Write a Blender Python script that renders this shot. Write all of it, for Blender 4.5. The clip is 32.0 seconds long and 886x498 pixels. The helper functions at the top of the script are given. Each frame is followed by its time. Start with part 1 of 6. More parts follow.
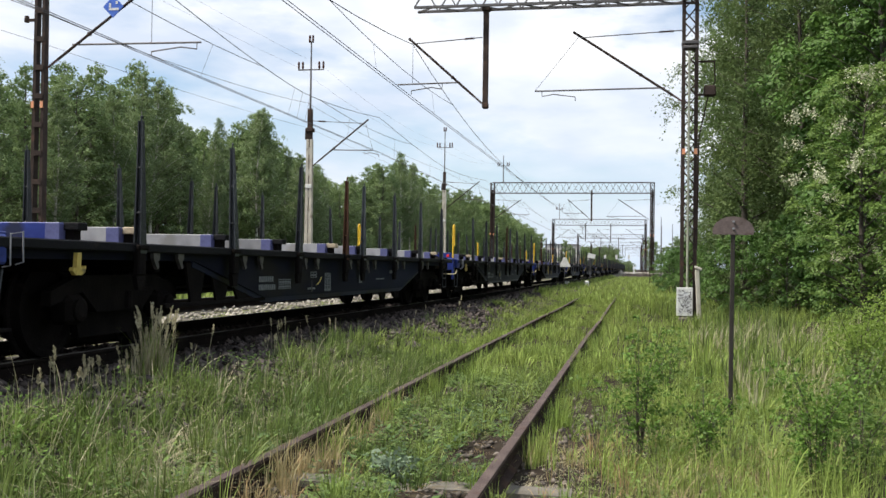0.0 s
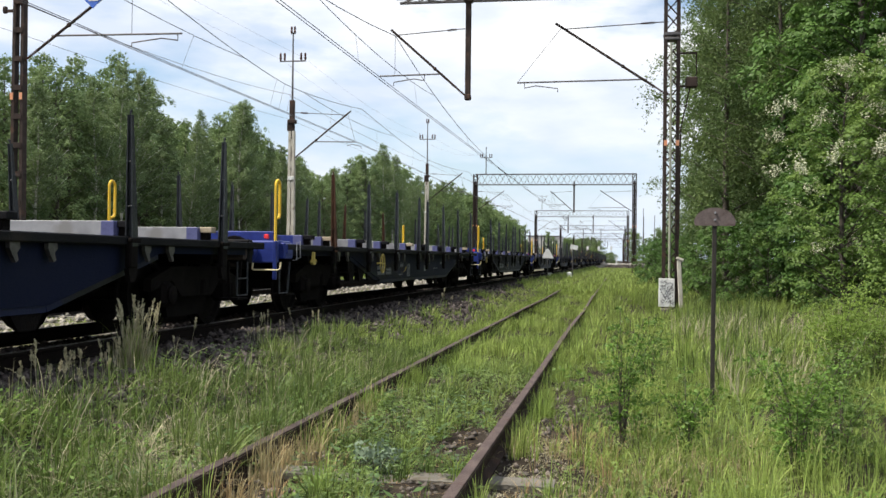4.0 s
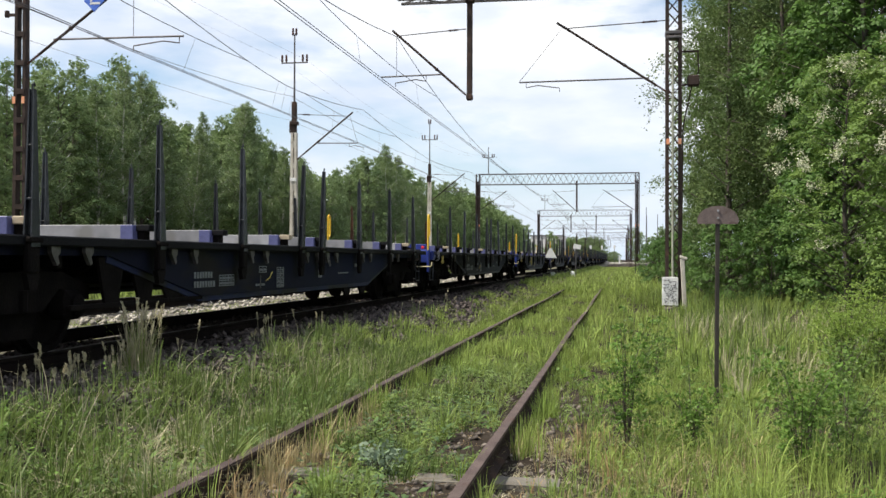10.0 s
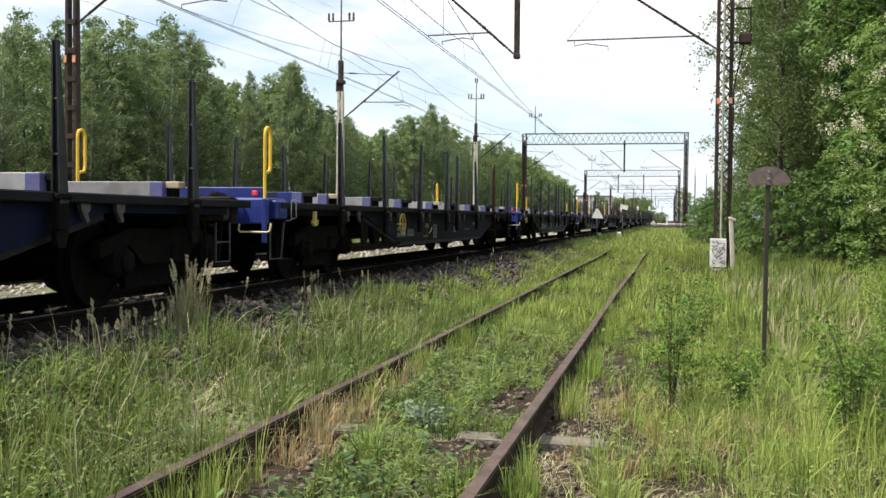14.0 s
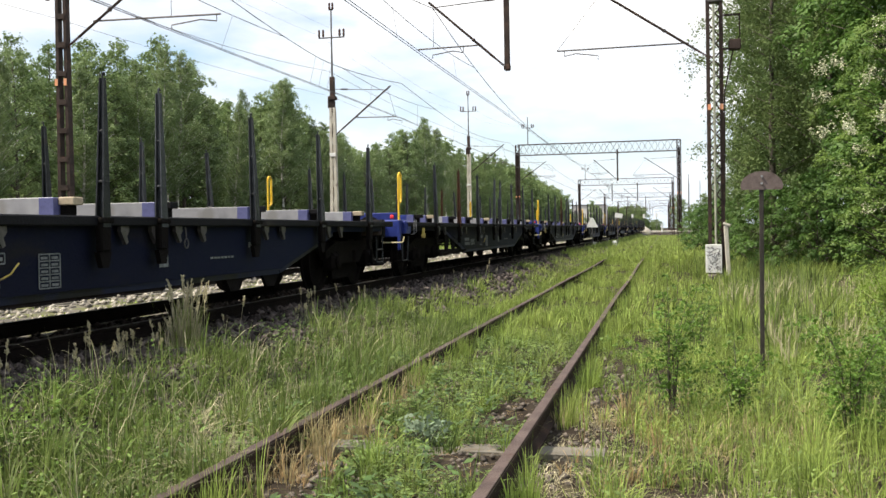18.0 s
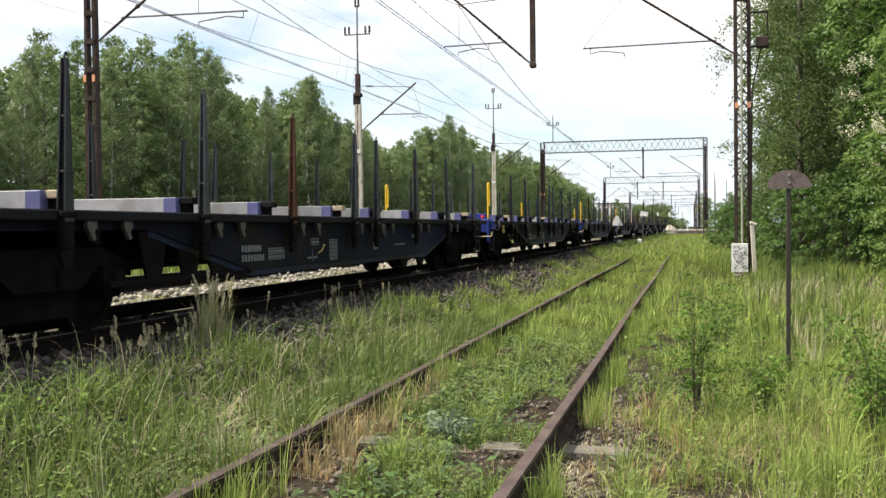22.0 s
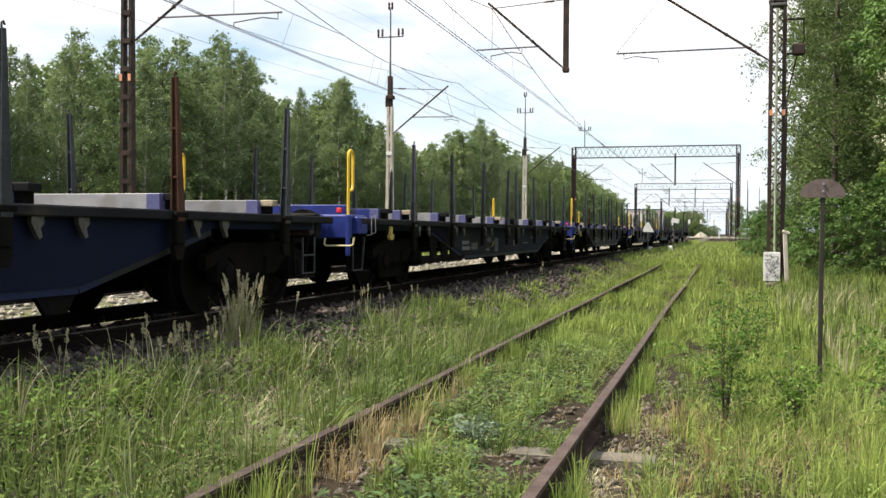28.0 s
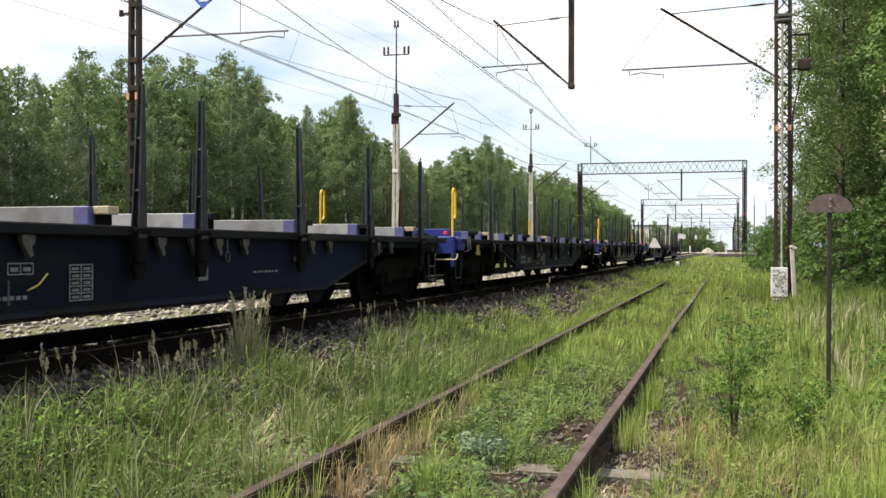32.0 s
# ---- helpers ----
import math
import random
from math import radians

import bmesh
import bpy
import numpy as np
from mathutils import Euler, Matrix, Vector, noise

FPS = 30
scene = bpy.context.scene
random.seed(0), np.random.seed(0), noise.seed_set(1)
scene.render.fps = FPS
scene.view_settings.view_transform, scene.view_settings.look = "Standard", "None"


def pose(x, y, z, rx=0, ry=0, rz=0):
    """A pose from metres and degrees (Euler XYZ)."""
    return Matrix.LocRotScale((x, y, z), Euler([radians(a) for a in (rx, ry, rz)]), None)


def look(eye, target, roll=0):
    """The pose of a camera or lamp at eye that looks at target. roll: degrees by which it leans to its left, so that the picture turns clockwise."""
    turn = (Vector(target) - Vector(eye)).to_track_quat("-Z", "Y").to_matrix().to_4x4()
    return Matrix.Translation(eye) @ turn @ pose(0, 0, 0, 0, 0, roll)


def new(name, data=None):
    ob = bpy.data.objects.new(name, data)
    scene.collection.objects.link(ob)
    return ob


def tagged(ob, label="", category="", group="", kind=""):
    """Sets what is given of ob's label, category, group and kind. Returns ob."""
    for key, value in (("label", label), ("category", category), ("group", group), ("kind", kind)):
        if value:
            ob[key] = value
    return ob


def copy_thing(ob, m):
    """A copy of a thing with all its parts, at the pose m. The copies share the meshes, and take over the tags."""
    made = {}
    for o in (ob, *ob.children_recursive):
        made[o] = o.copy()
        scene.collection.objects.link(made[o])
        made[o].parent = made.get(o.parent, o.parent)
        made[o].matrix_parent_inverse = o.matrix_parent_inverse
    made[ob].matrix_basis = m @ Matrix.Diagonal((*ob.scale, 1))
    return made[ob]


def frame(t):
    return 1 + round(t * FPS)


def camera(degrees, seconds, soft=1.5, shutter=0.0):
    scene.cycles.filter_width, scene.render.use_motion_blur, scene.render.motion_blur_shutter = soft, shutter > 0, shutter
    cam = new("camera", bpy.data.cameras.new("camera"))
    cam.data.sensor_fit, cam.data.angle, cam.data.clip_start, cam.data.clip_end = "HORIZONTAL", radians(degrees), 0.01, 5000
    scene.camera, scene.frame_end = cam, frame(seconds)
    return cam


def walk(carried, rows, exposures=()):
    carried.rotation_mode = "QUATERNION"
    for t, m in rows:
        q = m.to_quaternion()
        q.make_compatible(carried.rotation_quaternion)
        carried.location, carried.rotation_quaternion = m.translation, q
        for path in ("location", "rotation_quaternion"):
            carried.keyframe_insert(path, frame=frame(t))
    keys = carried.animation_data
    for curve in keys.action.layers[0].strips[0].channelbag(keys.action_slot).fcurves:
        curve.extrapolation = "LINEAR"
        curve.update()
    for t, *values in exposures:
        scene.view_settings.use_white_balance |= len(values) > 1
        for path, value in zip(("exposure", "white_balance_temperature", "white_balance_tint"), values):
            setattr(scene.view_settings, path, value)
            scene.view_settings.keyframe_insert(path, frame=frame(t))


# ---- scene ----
cam = camera(47.07, 32.0)
EYE = (0.0, 0.0, 1.415)
TURNS = [
    (0, 10.798, 0.993, 0.805), (0.5, 10.570, 0.641, 1.203), (1, 10.426, 0.332, 1.176), (1.5, 10.168, 0.442, 1.253), (2, 9.873, 0.650, 0.685),
    (2.5, 9.802, 0.799, 0.610), (4.5, 9.820, 0.465, 0.657), (5, 9.407, 0.416, 0.268), (5.5, 9.387, 0.045, 0.078), (6, 9.698, -0.203, 0.265),
    (6.5, 9.517, -0.374, -0.782), (7, 9.314, -0.525, -0.207), (7.5, 9.364, -0.452, -0.893), (8, 9.198, -0.498, -1.235), (8.5, 9.066, 0.292, -0.819),
    (9, 9.982, 1.155, -1.283), (9.5, 9.750, 0.932, 0.664), (10, 10.000, 0.560, 0.192), (10.5, 10.269, 0.136, 0.015), (11, 10.438, -0.039, -0.304),
    (11.5, 10.498, -0.382, -0.458), (12, 10.690, -0.781, -0.459), (12.5, 11.103, -1.123, -0.038), (13, 11.730, -1.458, 0.305), (13.5, 12.417, -1.625, 0.606),
    (14, 12.555, -1.727, 0.542), (14.5, 12.337, -1.772, 0.156), (16.5, 12.376, -1.194, -1.226), (17, 12.340, -1.127, -1.003), (17.5, 12.366, -1.038, -0.981),
    (18, 12.313, -0.991, -0.983), (18.5, 12.201, -0.790, -0.923), (19, 12.331, -0.845, -1.012), (19.5, 12.808, -1.201, -0.724), (20, 13.315, -1.424, -0.578),
    (20.5, 13.552, -1.501, -0.755), (21, 13.570, -1.421, -0.628), (21.5, 13.703, -1.238, -0.660), (22, 13.679, -1.129, -0.622), (22.5, 13.721, -0.994, -0.470),
    (23, 13.715, -0.903, -0.521), (23.5, 13.776, -0.736, -0.958), (24, 13.686, -0.600, -0.957), (24.5, 13.764, -0.565, -0.604), (26.5, 13.526, -0.195, -0.200),
    (27, 13.917, -0.315, 0.144), (27.5, 14.670, -0.561, 0.123), (28, 15.336, -0.946, 0.356), (28.5, 15.700, -0.944, 0.637), (29, 15.799, -0.874, 0.710),
    (29.5, 15.794, -0.691, 0.646), (30, 15.818, -0.513, 0.261), (30.5, 15.754, -0.308, -0.064), (31, 15.654, -0.248, 0.003), (31.5, 15.616, -0.136, 0.071),
    (32, 15.704, -0.005, 0.104),
]  # seconds, yaw, pitch, roll
walk(cam, [(t, pose(*EYE, 90 + p, 0, y) @ pose(0, 0, 0, 0, 0, r)) for t, y, p, r in TURNS],
     [(0.0, 0.24, 6500, 10), (3.0, 0.26, 6500, 10), (7.0, 0.35, 6650, 10), (9.0, 0.28, 6580, 10), (10.0, 0.28, 6560, 10), (11.0, 0.31, 6560, 10), (13.0, 0.46, 6750, 10), (18.0, 0.54, 6900, 10), (25.0, 0.54, 6950, 10), (32.0, 0.50, 6950, 10)])

# ---- light ----
SUN_EL, SUN_AZ = 56.0, 248.0      # degrees; azimuth clockwise from +y
world = bpy.data.worlds.new("sky")
scene.world = world
world.use_nodes = True
wt = world.node_tree
wt.nodes.clear()
w_out = wt.nodes.new("ShaderNodeOutputWorld")
w_bg = wt.nodes.new("ShaderNodeBackground")
w_sky = wt.nodes.new("ShaderNodeTexSky")
w_sky.sky_type, w_sky.sun_disc = "NISHITA", False
w_sky.sun_elevation, w_sky.sun_rotation = radians(SUN_EL), radians(SUN_AZ)
w_sky.air_density, w_sky.dust_density = 1.0, 0.6
w_co = wt.nodes.new("ShaderNodeTexCoord")
w_map = wt.nodes.new("ShaderNodeMapping")
w_map.inputs["Scale"].default_value = (1.0, 1.0, 3.2)
w_n = wt.nodes.new("ShaderNodeTexNoise")
w_n.inputs["Scale"].default_value, w_n.inputs["Detail"].default_value, w_n.inputs["Roughness"].default_value = 3.2, 7.0, 0.55
w_ramp = wt.nodes.new("ShaderNodeValToRGB")
w_ramp.color_ramp.elements[0].position, w_ramp.color_ramp.elements[1].position = 0.37, 0.53
w_cloud = wt.nodes.new("ShaderNodeTexNoise")
w_cloud.inputs["Scale"].default_value, w_cloud.inputs["Detail"].default_value = 5.0, 6.0
w_cramp = wt.nodes.new("ShaderNodeValToRGB")
w_cramp.color_ramp.elements[0].position, w_cramp.color_ramp.elements[1].position = 0.36, 0.62
w_cramp.color_ramp.elements[0].color, w_cramp.color_ramp.elements[1].color = (6.0, 6.7, 7.9, 1), (9.1, 9.2, 9.4, 1)
w_mix = wt.nodes.new("ShaderNodeMixRGB")
w_sep = wt.nodes.new("ShaderNodeSeparateXYZ")
w_low = wt.nodes.new("ShaderNodeMapRange")
w_low.inputs["From Min"].default_value, w_low.inputs["From Max"].default_value = 0.0, 0.20
w_low.inputs["To Min"].default_value, w_low.inputs["To Max"].default_value = 0.8, 0.0
w_haze = wt.nodes.new("ShaderNodeMixRGB")
w_haze.inputs[2].default_value = (5.2, 6.2, 7.5, 1)
w_boost = wt.nodes.new("ShaderNodeMixRGB")
w_boost.blend_type, w_boost.inputs[0].default_value, w_boost.inputs[2].default_value = "MULTIPLY", 1.0, (1.25, 1.25, 1.25, 1)
for a, b in ((w_co.outputs["Generated"], w_map.inputs[0]), (w_map.outputs[0], w_n.inputs["Vector"]), (w_map.outputs[0], w_cloud.inputs["Vector"]),
             (w_n.outputs["Fac"], w_ramp.inputs[0]), (w_cloud.outputs["Fac"], w_cramp.inputs[0]), (w_ramp.outputs[0], w_mix.inputs[0]),
             (w_sky.outputs[0], w_boost.inputs[1]), (w_boost.outputs[0], w_mix.inputs[1]), (w_cramp.outputs[0], w_mix.inputs[2]),
             (w_co.outputs["Generated"], w_sep.inputs[0]), (w_sep.outputs["Z"], w_low.inputs["Value"]), (w_low.outputs[0], w_haze.inputs[0]),
             (w_mix.outputs[0], w_haze.inputs[1]), (w_haze.outputs[0], w_bg.inputs[0]), (w_bg.outputs[0], w_out.inputs[0])):
    wt.links.new(a, b)
w_bg.inputs[1].default_value = 0.108
sun = new("sun", bpy.data.lights.new("sun", "SUN"))
sun.data.energy, sun.data.angle, sun.data.color = 5.0, radians(2.5), (1.0, 0.94, 0.82)
sun_dir = Vector((math.sin(radians(SUN_AZ)) * math.cos(radians(SUN_EL)), math.cos(radians(SUN_AZ)) * math.cos(radians(SUN_EL)), math.sin(radians(SUN_EL))))
sun.matrix_world = look(sun_dir * 100, (0, 0, 0))


# ---- materials ----
def material(name, a, b, rough=0.7, metal=0.0, scale=6.0, bump=0.3, fine=60.0, stain=None, stain_at=0.6, per_object=0.0, per_island=0.0, stretch=(1, 1, 1), translucent=0.0, spec=0.5):
    """Two tones mixed by coarse and fine noise, a third for stains, bump from the fine noise."""
    m = bpy.data.materials.new(name)
    m.use_nodes = True
    nt = m.node_tree
    bsdf = nt.nodes["Principled BSDF"]
    co = nt.nodes.new("ShaderNodeTexCoord")
    mp = nt.nodes.new("ShaderNodeMapping")
    mp.inputs["Scale"].default_value = stretch
    nt.links.new(co.outputs["Object"], mp.inputs[0])

    def noise_tex(s, detail):
        n = nt.nodes.new("ShaderNodeTexNoise")
        n.inputs["Scale"].default_value, n.inputs["Detail"].default_value = s, detail
        nt.links.new(mp.outputs[0], n.inputs["Vector"])
        return n

    def ramp(src, lo, hi):
        r = nt.nodes.new("ShaderNodeMapRange")
        r.inputs["From Min"].default_value, r.inputs["From Max"].default_value = lo, hi
        nt.links.new(src, r.inputs["Value"])
        return r.outputs[0]

    def mix(fac, c1, c2):
        x = nt.nodes.new("ShaderNodeMixRGB")
        for i, v in enumerate((fac, c1, c2)):
            if isinstance(v, (tuple, list)):
                x.inputs[i].default_value = (*v[:3], 1)
            elif isinstance(v, float):
                x.inputs[i].default_value = v
            else:
                nt.links.new(v, x.inputs[i])
        return x.outputs[0]

    coarse, small = noise_tex(scale, 5.0), noise_tex(fine, 4.0)
    col = mix(ramp(coarse.outputs["Fac"], 0.35, 0.65), a, b)
    grain = mix(0.5, col, mix(ramp(small.outputs["Fac"], 0.3, 0.7), tuple(0.72 * c for c in a), tuple(min(1, 1.22 * c) for c in b)))
    col = mix(0.55, col, grain)
    if stain:
        st = noise_tex(scale * 0.6 + 0.7, 8.0)
        col = mix(ramp(st.outputs["Fac"], stain_at, stain_at + 0.1), col, stain)
    if per_object or per_island:
        if per_island:
            src = nt.nodes.new("ShaderNodeNewGeometry").outputs["Random Per Island"]
        else:
            src = nt.nodes.new("ShaderNodeObjectInfo").outputs["Random"]
        hsv = nt.nodes.new("ShaderNodeHueSaturation")
        amt = per_object + per_island
        r = nt.nodes.new("ShaderNodeMapRange")
        r.inputs["To Min"].default_value, r.inputs["To Max"].default_value = 1 - amt, 1 + amt
        nt.links.new(src, r.inputs["Value"])
        nt.links.new(r.outputs[0], hsv.inputs["Value"])
        nt.links.new(col, hsv.inputs["Color"])
        col = hsv.outputs[0]
    nt.links.new(col, bsdf.inputs["Base Color"])
    bsdf.inputs["Roughness"].default_value, bsdf.inputs["Metallic"].default_value = rough, metal
    bsdf.inputs["Specular IOR Level"].default_value = spec
    if bump:
        bp = nt.nodes.new("ShaderNodeBump")
        bp.inputs["Strength"].default_value, bp.inputs["Distance"].default_value = bump, 0.02
        nt.links.new(small.outputs["Fac"], bp.inputs["Height"])
        nt.links.new(bp.outputs[0], bsdf.inputs["Normal"])
    if translucent:
        out = nt.nodes["Material Output"]
        tr = nt.nodes.new("ShaderNodeBsdfTranslucent")
        ms = nt.nodes.new("ShaderNodeMixShader")
        ms.inputs[0].default_value = translucent
        nt.links.new(col, tr.inputs[0])
        nt.links.new(bsdf.outputs[0], ms.inputs[1])
        nt.links.new(tr.outputs[0], ms.inputs[2])
        nt.links.new(ms.outputs[0], out.inputs["Surface"])
        bsdf.inputs["Specular IOR Level"].default_value = 0.25
    return m


M_SOIL = material("soil", (0.024, 0.018, 0.014), (0.046, 0.036, 0.026), 0.95, scale=2.5, fine=30, bump=1.0, stain=(0.085, 0.072, 0.042), spec=0.1)
M_BALLAST = material("ballast_ground", (0.075, 0.068, 0.06), (0.17, 0.155, 0.135), 0.95, scale=3, fine=30, bump=1.0, stain=(0.125, 0.13, 0.058), stain_at=0.48, spec=0.2)
M_STONE = material("ballast_stone", (0.075, 0.062, 0.052), (0.18, 0.15, 0.125), 0.9, scale=2, fine=40, bump=0.6, per_island=0.55)
M_STONE_PALE = material("pale_stone", (0.21, 0.19, 0.155), (0.40, 0.37, 0.32), 0.9, scale=2, fine=40, bump=0.5, per_island=0.5, spec=0.2)
M_STONE_DARK = material("dark_stone", (0.030, 0.024, 0.022), (0.115, 0.096, 0.088), 0.92, scale=9, fine=60, bump=0.6, per_island=0.75, spec=0.2)
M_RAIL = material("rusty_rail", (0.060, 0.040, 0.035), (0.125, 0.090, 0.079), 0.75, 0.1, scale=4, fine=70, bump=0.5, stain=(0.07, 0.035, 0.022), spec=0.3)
# the web's shade is put into this darker colour; its stain is rust
M_RAIL_SIDE = material("shaded_rail_web", (0.018, 0.011, 0.009), (0.045, 0.029, 0.024), 0.85, 0.0, scale=4, fine=70, bump=0.5, stain=(0.06, 0.032, 0.022), spec=0.15)
# near-black: the deep shade under the train is put into the colour
M_RAIL_USED = material("shade_dark_rail", (0.007, 0.0055, 0.005), (0.016, 0.012, 0.010), 0.9, 0.0, scale=4, fine=70, bump=0.4, spec=0.06)
M_RAIL_TOP = material("polished_rail_head", (0.10, 0.09, 0.08), (0.17, 0.155, 0.14), 0.55, 0.6, scale=3, fine=80, bump=0.1)
M_SLEEPER = material("weathered_sleeper", (0.11, 0.10, 0.082), (0.20, 0.18, 0.15), 0.9, scale=5, fine=60, bump=0.6, stain=(0.12, 0.10, 0.07))
# darker copy of the sleeper colour, for the track under the train
M_SLEEPER_DARK = material("dark_sleeper", (0.025, 0.021, 0.018), (0.06, 0.052, 0.045), 0.9, scale=5, fine=60, bump=0.6, stain=(0.03, 0.027, 0.024))
M_STEEL_DARK = material("dark_mast_steel", (0.030, 0.022, 0.019), (0.062, 0.042, 0.035), 0.75, 0.2, scale=5, fine=50, bump=0.4, stain=(0.090, 0.052, 0.038), spec=0.25)
M_POST = material("dark_post_steel", (0.024, 0.021, 0.018), (0.052, 0.045, 0.039), 0.7, 0.1, scale=6, fine=60, bump=0.3, stain=(0.07, 0.05, 0.035), spec=0.25)
M_BEAM = material("grey_mast_steel", (0.09, 0.085, 0.085), (0.15, 0.14, 0.14), 0.6, 0.4, scale=3, fine=40, bump=0.2)
M_CONCRETE = material("mast_concrete", (0.42, 0.38, 0.32), (0.60, 0.56, 0.48), 0.85, scale=3, fine=50, bump=0.3, stain=(0.28, 0.24, 0.2))
M_PIPE = material("grey_green_pipe", (0.24, 0.25, 0.19), (0.38, 0.38, 0.30), 0.7, scale=4, fine=50, bump=0.2, stain=(0.16, 0.13, 0.10))
M_WHITE = material("white_paint", (0.62, 0.62, 0.60), (0.80, 0.80, 0.78), 0.6, scale=4, fine=50, bump=0.1, stain=(0.4, 0.38, 0.35))
M_ORANGE = material("orange_band", (0.75, 0.28, 0.14), (0.9, 0.42, 0.22), 0.5, scale=4, fine=50, bump=0.1)
M_INSUL = material("brown_porcelain", (0.06, 0.025, 0.018), (0.09, 0.04, 0.03), 0.25, scale=4, fine=50, bump=0.0)
M_WIRE = material("wire_copper", (0.07, 0.065, 0.07), (0.10, 0.095, 0.1), 0.55, 0.6, scale=1, fine=10, bump=0.0)
M_FRAME = material("wagon_frame_paint", (0.0045, 0.0045, 0.006), (0.012, 0.012, 0.014), 0.7, 0.1, scale=1.5, fine=40, bump=0.25, stain=(0.030, 0.025, 0.022), per_object=0.35, spec=0.12)
M_SIDE = material("wagon_side_paint", (0.0022, 0.0037, 0.0135), (0.0052, 0.0060, 0.0160), 0.65, 0.1, scale=1.2, fine=45, bump=0.2, stain=(0.011, 0.010, 0.010), stain_at=0.55, per_object=0.3, stretch=(1, 0.4, 1.6), spec=0.12)


def blue_rear(m, colour):
    """Blends a bluer colour into a wagon's side, from its middle towards its rear."""
    nt = m.node_tree
    sock = nt.nodes["Principled BSDF"].inputs["Base Color"]
    was = sock.links[0].from_socket
    sep = nt.nodes.new("ShaderNodeSeparateXYZ")
    nt.links.new(nt.nodes.new("ShaderNodeTexCoord").outputs["Object"], sep.inputs[0])
    span_y = nt.nodes.new("ShaderNodeMapRange")
    span_y.inputs["From Min"].default_value, span_y.inputs["From Max"].default_value = 0.0, 5.0
    nt.links.new(sep.outputs["Y"], span_y.inputs["Value"])
    x = nt.nodes.new("ShaderNodeMixRGB")
    x.inputs[2].default_value = (*colour, 1)
    nt.links.new(span_y.outputs[0], x.inputs[0])
    nt.links.new(was, x.inputs[1])
    nt.links.new(x.outputs[0], sock)


blue_rear(M_SIDE, (0.0040, 0.0070, 0.0245))
# one near-black colour for running gear, underframe and small fittings
M_UNDER = material("near_black_running_gear", (0.004, 0.0035, 0.0035), (0.011, 0.009, 0.008), 0.85, 0.0, scale=4, fine=50, bump=0.5, spec=0.05)
M_BLUE = material("blue_wagon_paint", (0.012, 0.022, 0.145), (0.026, 0.044, 0.215), 0.42, 0.05, scale=2.5, fine=12, bump=0.1, stain=(0.015, 0.018, 0.05), per_object=0.15, spec=0.3)
M_BOLSTER = material("galvanised_bolster", (0.19, 0.192, 0.205), (0.30, 0.30, 0.312), 0.5, 0.0, scale=3, fine=9, bump=0.15, stain=(0.20, 0.195, 0.19), per_object=0.25, spec=0.3)
M_VIOLET = material("violet_paint", (0.075, 0.08, 0.20), (0.11, 0.118, 0.26), 0.5, 0.05, scale=5, fine=50, bump=0.1, stain=(0.2, 0.2, 0.26))
M_STAKE = material("stake_steel", (0.022, 0.024, 0.028), (0.055, 0.060, 0.064), 0.42, 0.35, scale=4, fine=50, bump=0.25, stain=(0.09, 0.06, 0.045), stain_at=0.62, per_object=0.35, spec=0.3)
M_STAKE_RUST = material("rusty_stake_steel", (0.040, 0.020, 0.013), (0.10, 0.045, 0.026), 0.75, 0.15, scale=4, fine=50, bump=0.3, stain=(0.03, 0.026, 0.026), stain_at=0.6, per_object=0.3, spec=0.2)
M_YELLOW = material("yellow_handrail_paint", (0.72, 0.42, 0.02), (0.85, 0.55, 0.04), 0.45, 0.0, scale=6, fine=60, bump=0.1)
M_YELLOW_DULL = material("dull_yellow_paint", (0.34, 0.25, 0.05), (0.52, 0.40, 0.10), 0.6, scale=12, fine=60, bump=0.1, stain=(0.12, 0.09, 0.04))
M_CREAM = material("cream_step_paint", (0.50, 0.42, 0.22), (0.66, 0.57, 0.34), 0.5, scale=8, fine=60, bump=0.1, stain=(0.25, 0.18, 0.10))
M_RUST = material("rust_stained_plate", (0.030, 0.020, 0.017), (0.075, 0.055, 0.048), 0.8, 0.1, scale=6, fine=50, bump=0.3, stain=(0.16, 0.15, 0.14), stain_at=0.6)
M_FLANGE = material("blue_flange_paint", (0.004, 0.007, 0.028), (0.008, 0.013, 0.050), 0.55, 0.05, scale=1.0, fine=40, bump=0.2, stain=(0.008, 0.008, 0.010), stain_at=0.5, per_object=0.4, spec=0.25)
M_PLANK = material("deck_plank", (0.06, 0.05, 0.042), (0.12, 0.10, 0.085), 0.85, scale=4, fine=60, bump=0.4, spec=0.2)
M_MARK = material("faded_white_marking", (0.075, 0.085, 0.09), (0.19, 0.20, 0.205), 0.6, scale=20, fine=120, bump=0.0)
M_HOOK = material("worn_hook_steel", (0.045, 0.042, 0.040), (0.12, 0.11, 0.105), 0.5, 0.4, scale=10, fine=60, bump=0.2)
M_RED = material("red_lamp_glass", (0.75, 0.03, 0.04), (0.85, 0.05, 0.06), 0.2, scale=4, fine=20, bump=0.0)
M_TIMBER = material("bare_timber_block", (0.36, 0.29, 0.20), (0.50, 0.42, 0.31), 0.8, scale=6, fine=40, bump=0.2)
M_SIGN_BLUE = material("blue_sign_paint", (0.05, 0.13, 0.55), (0.07, 0.17, 0.62), 0.4, scale=4, fine=20, bump=0.0)
M_SIGN_BACK = material("rusted_sign_plate", (0.11, 0.082, 0.075), (0.17, 0.13, 0.12), 0.8, 0.1, scale=14, fine=90, bump=0.2, stain=(0.08, 0.05, 0.04))
M_BARK = material("bark", (0.05, 0.042, 0.033), (0.12, 0.10, 0.085), 0.95, scale=5, fine=30, bump=0.8, stretch=(1, 1, 0.3))
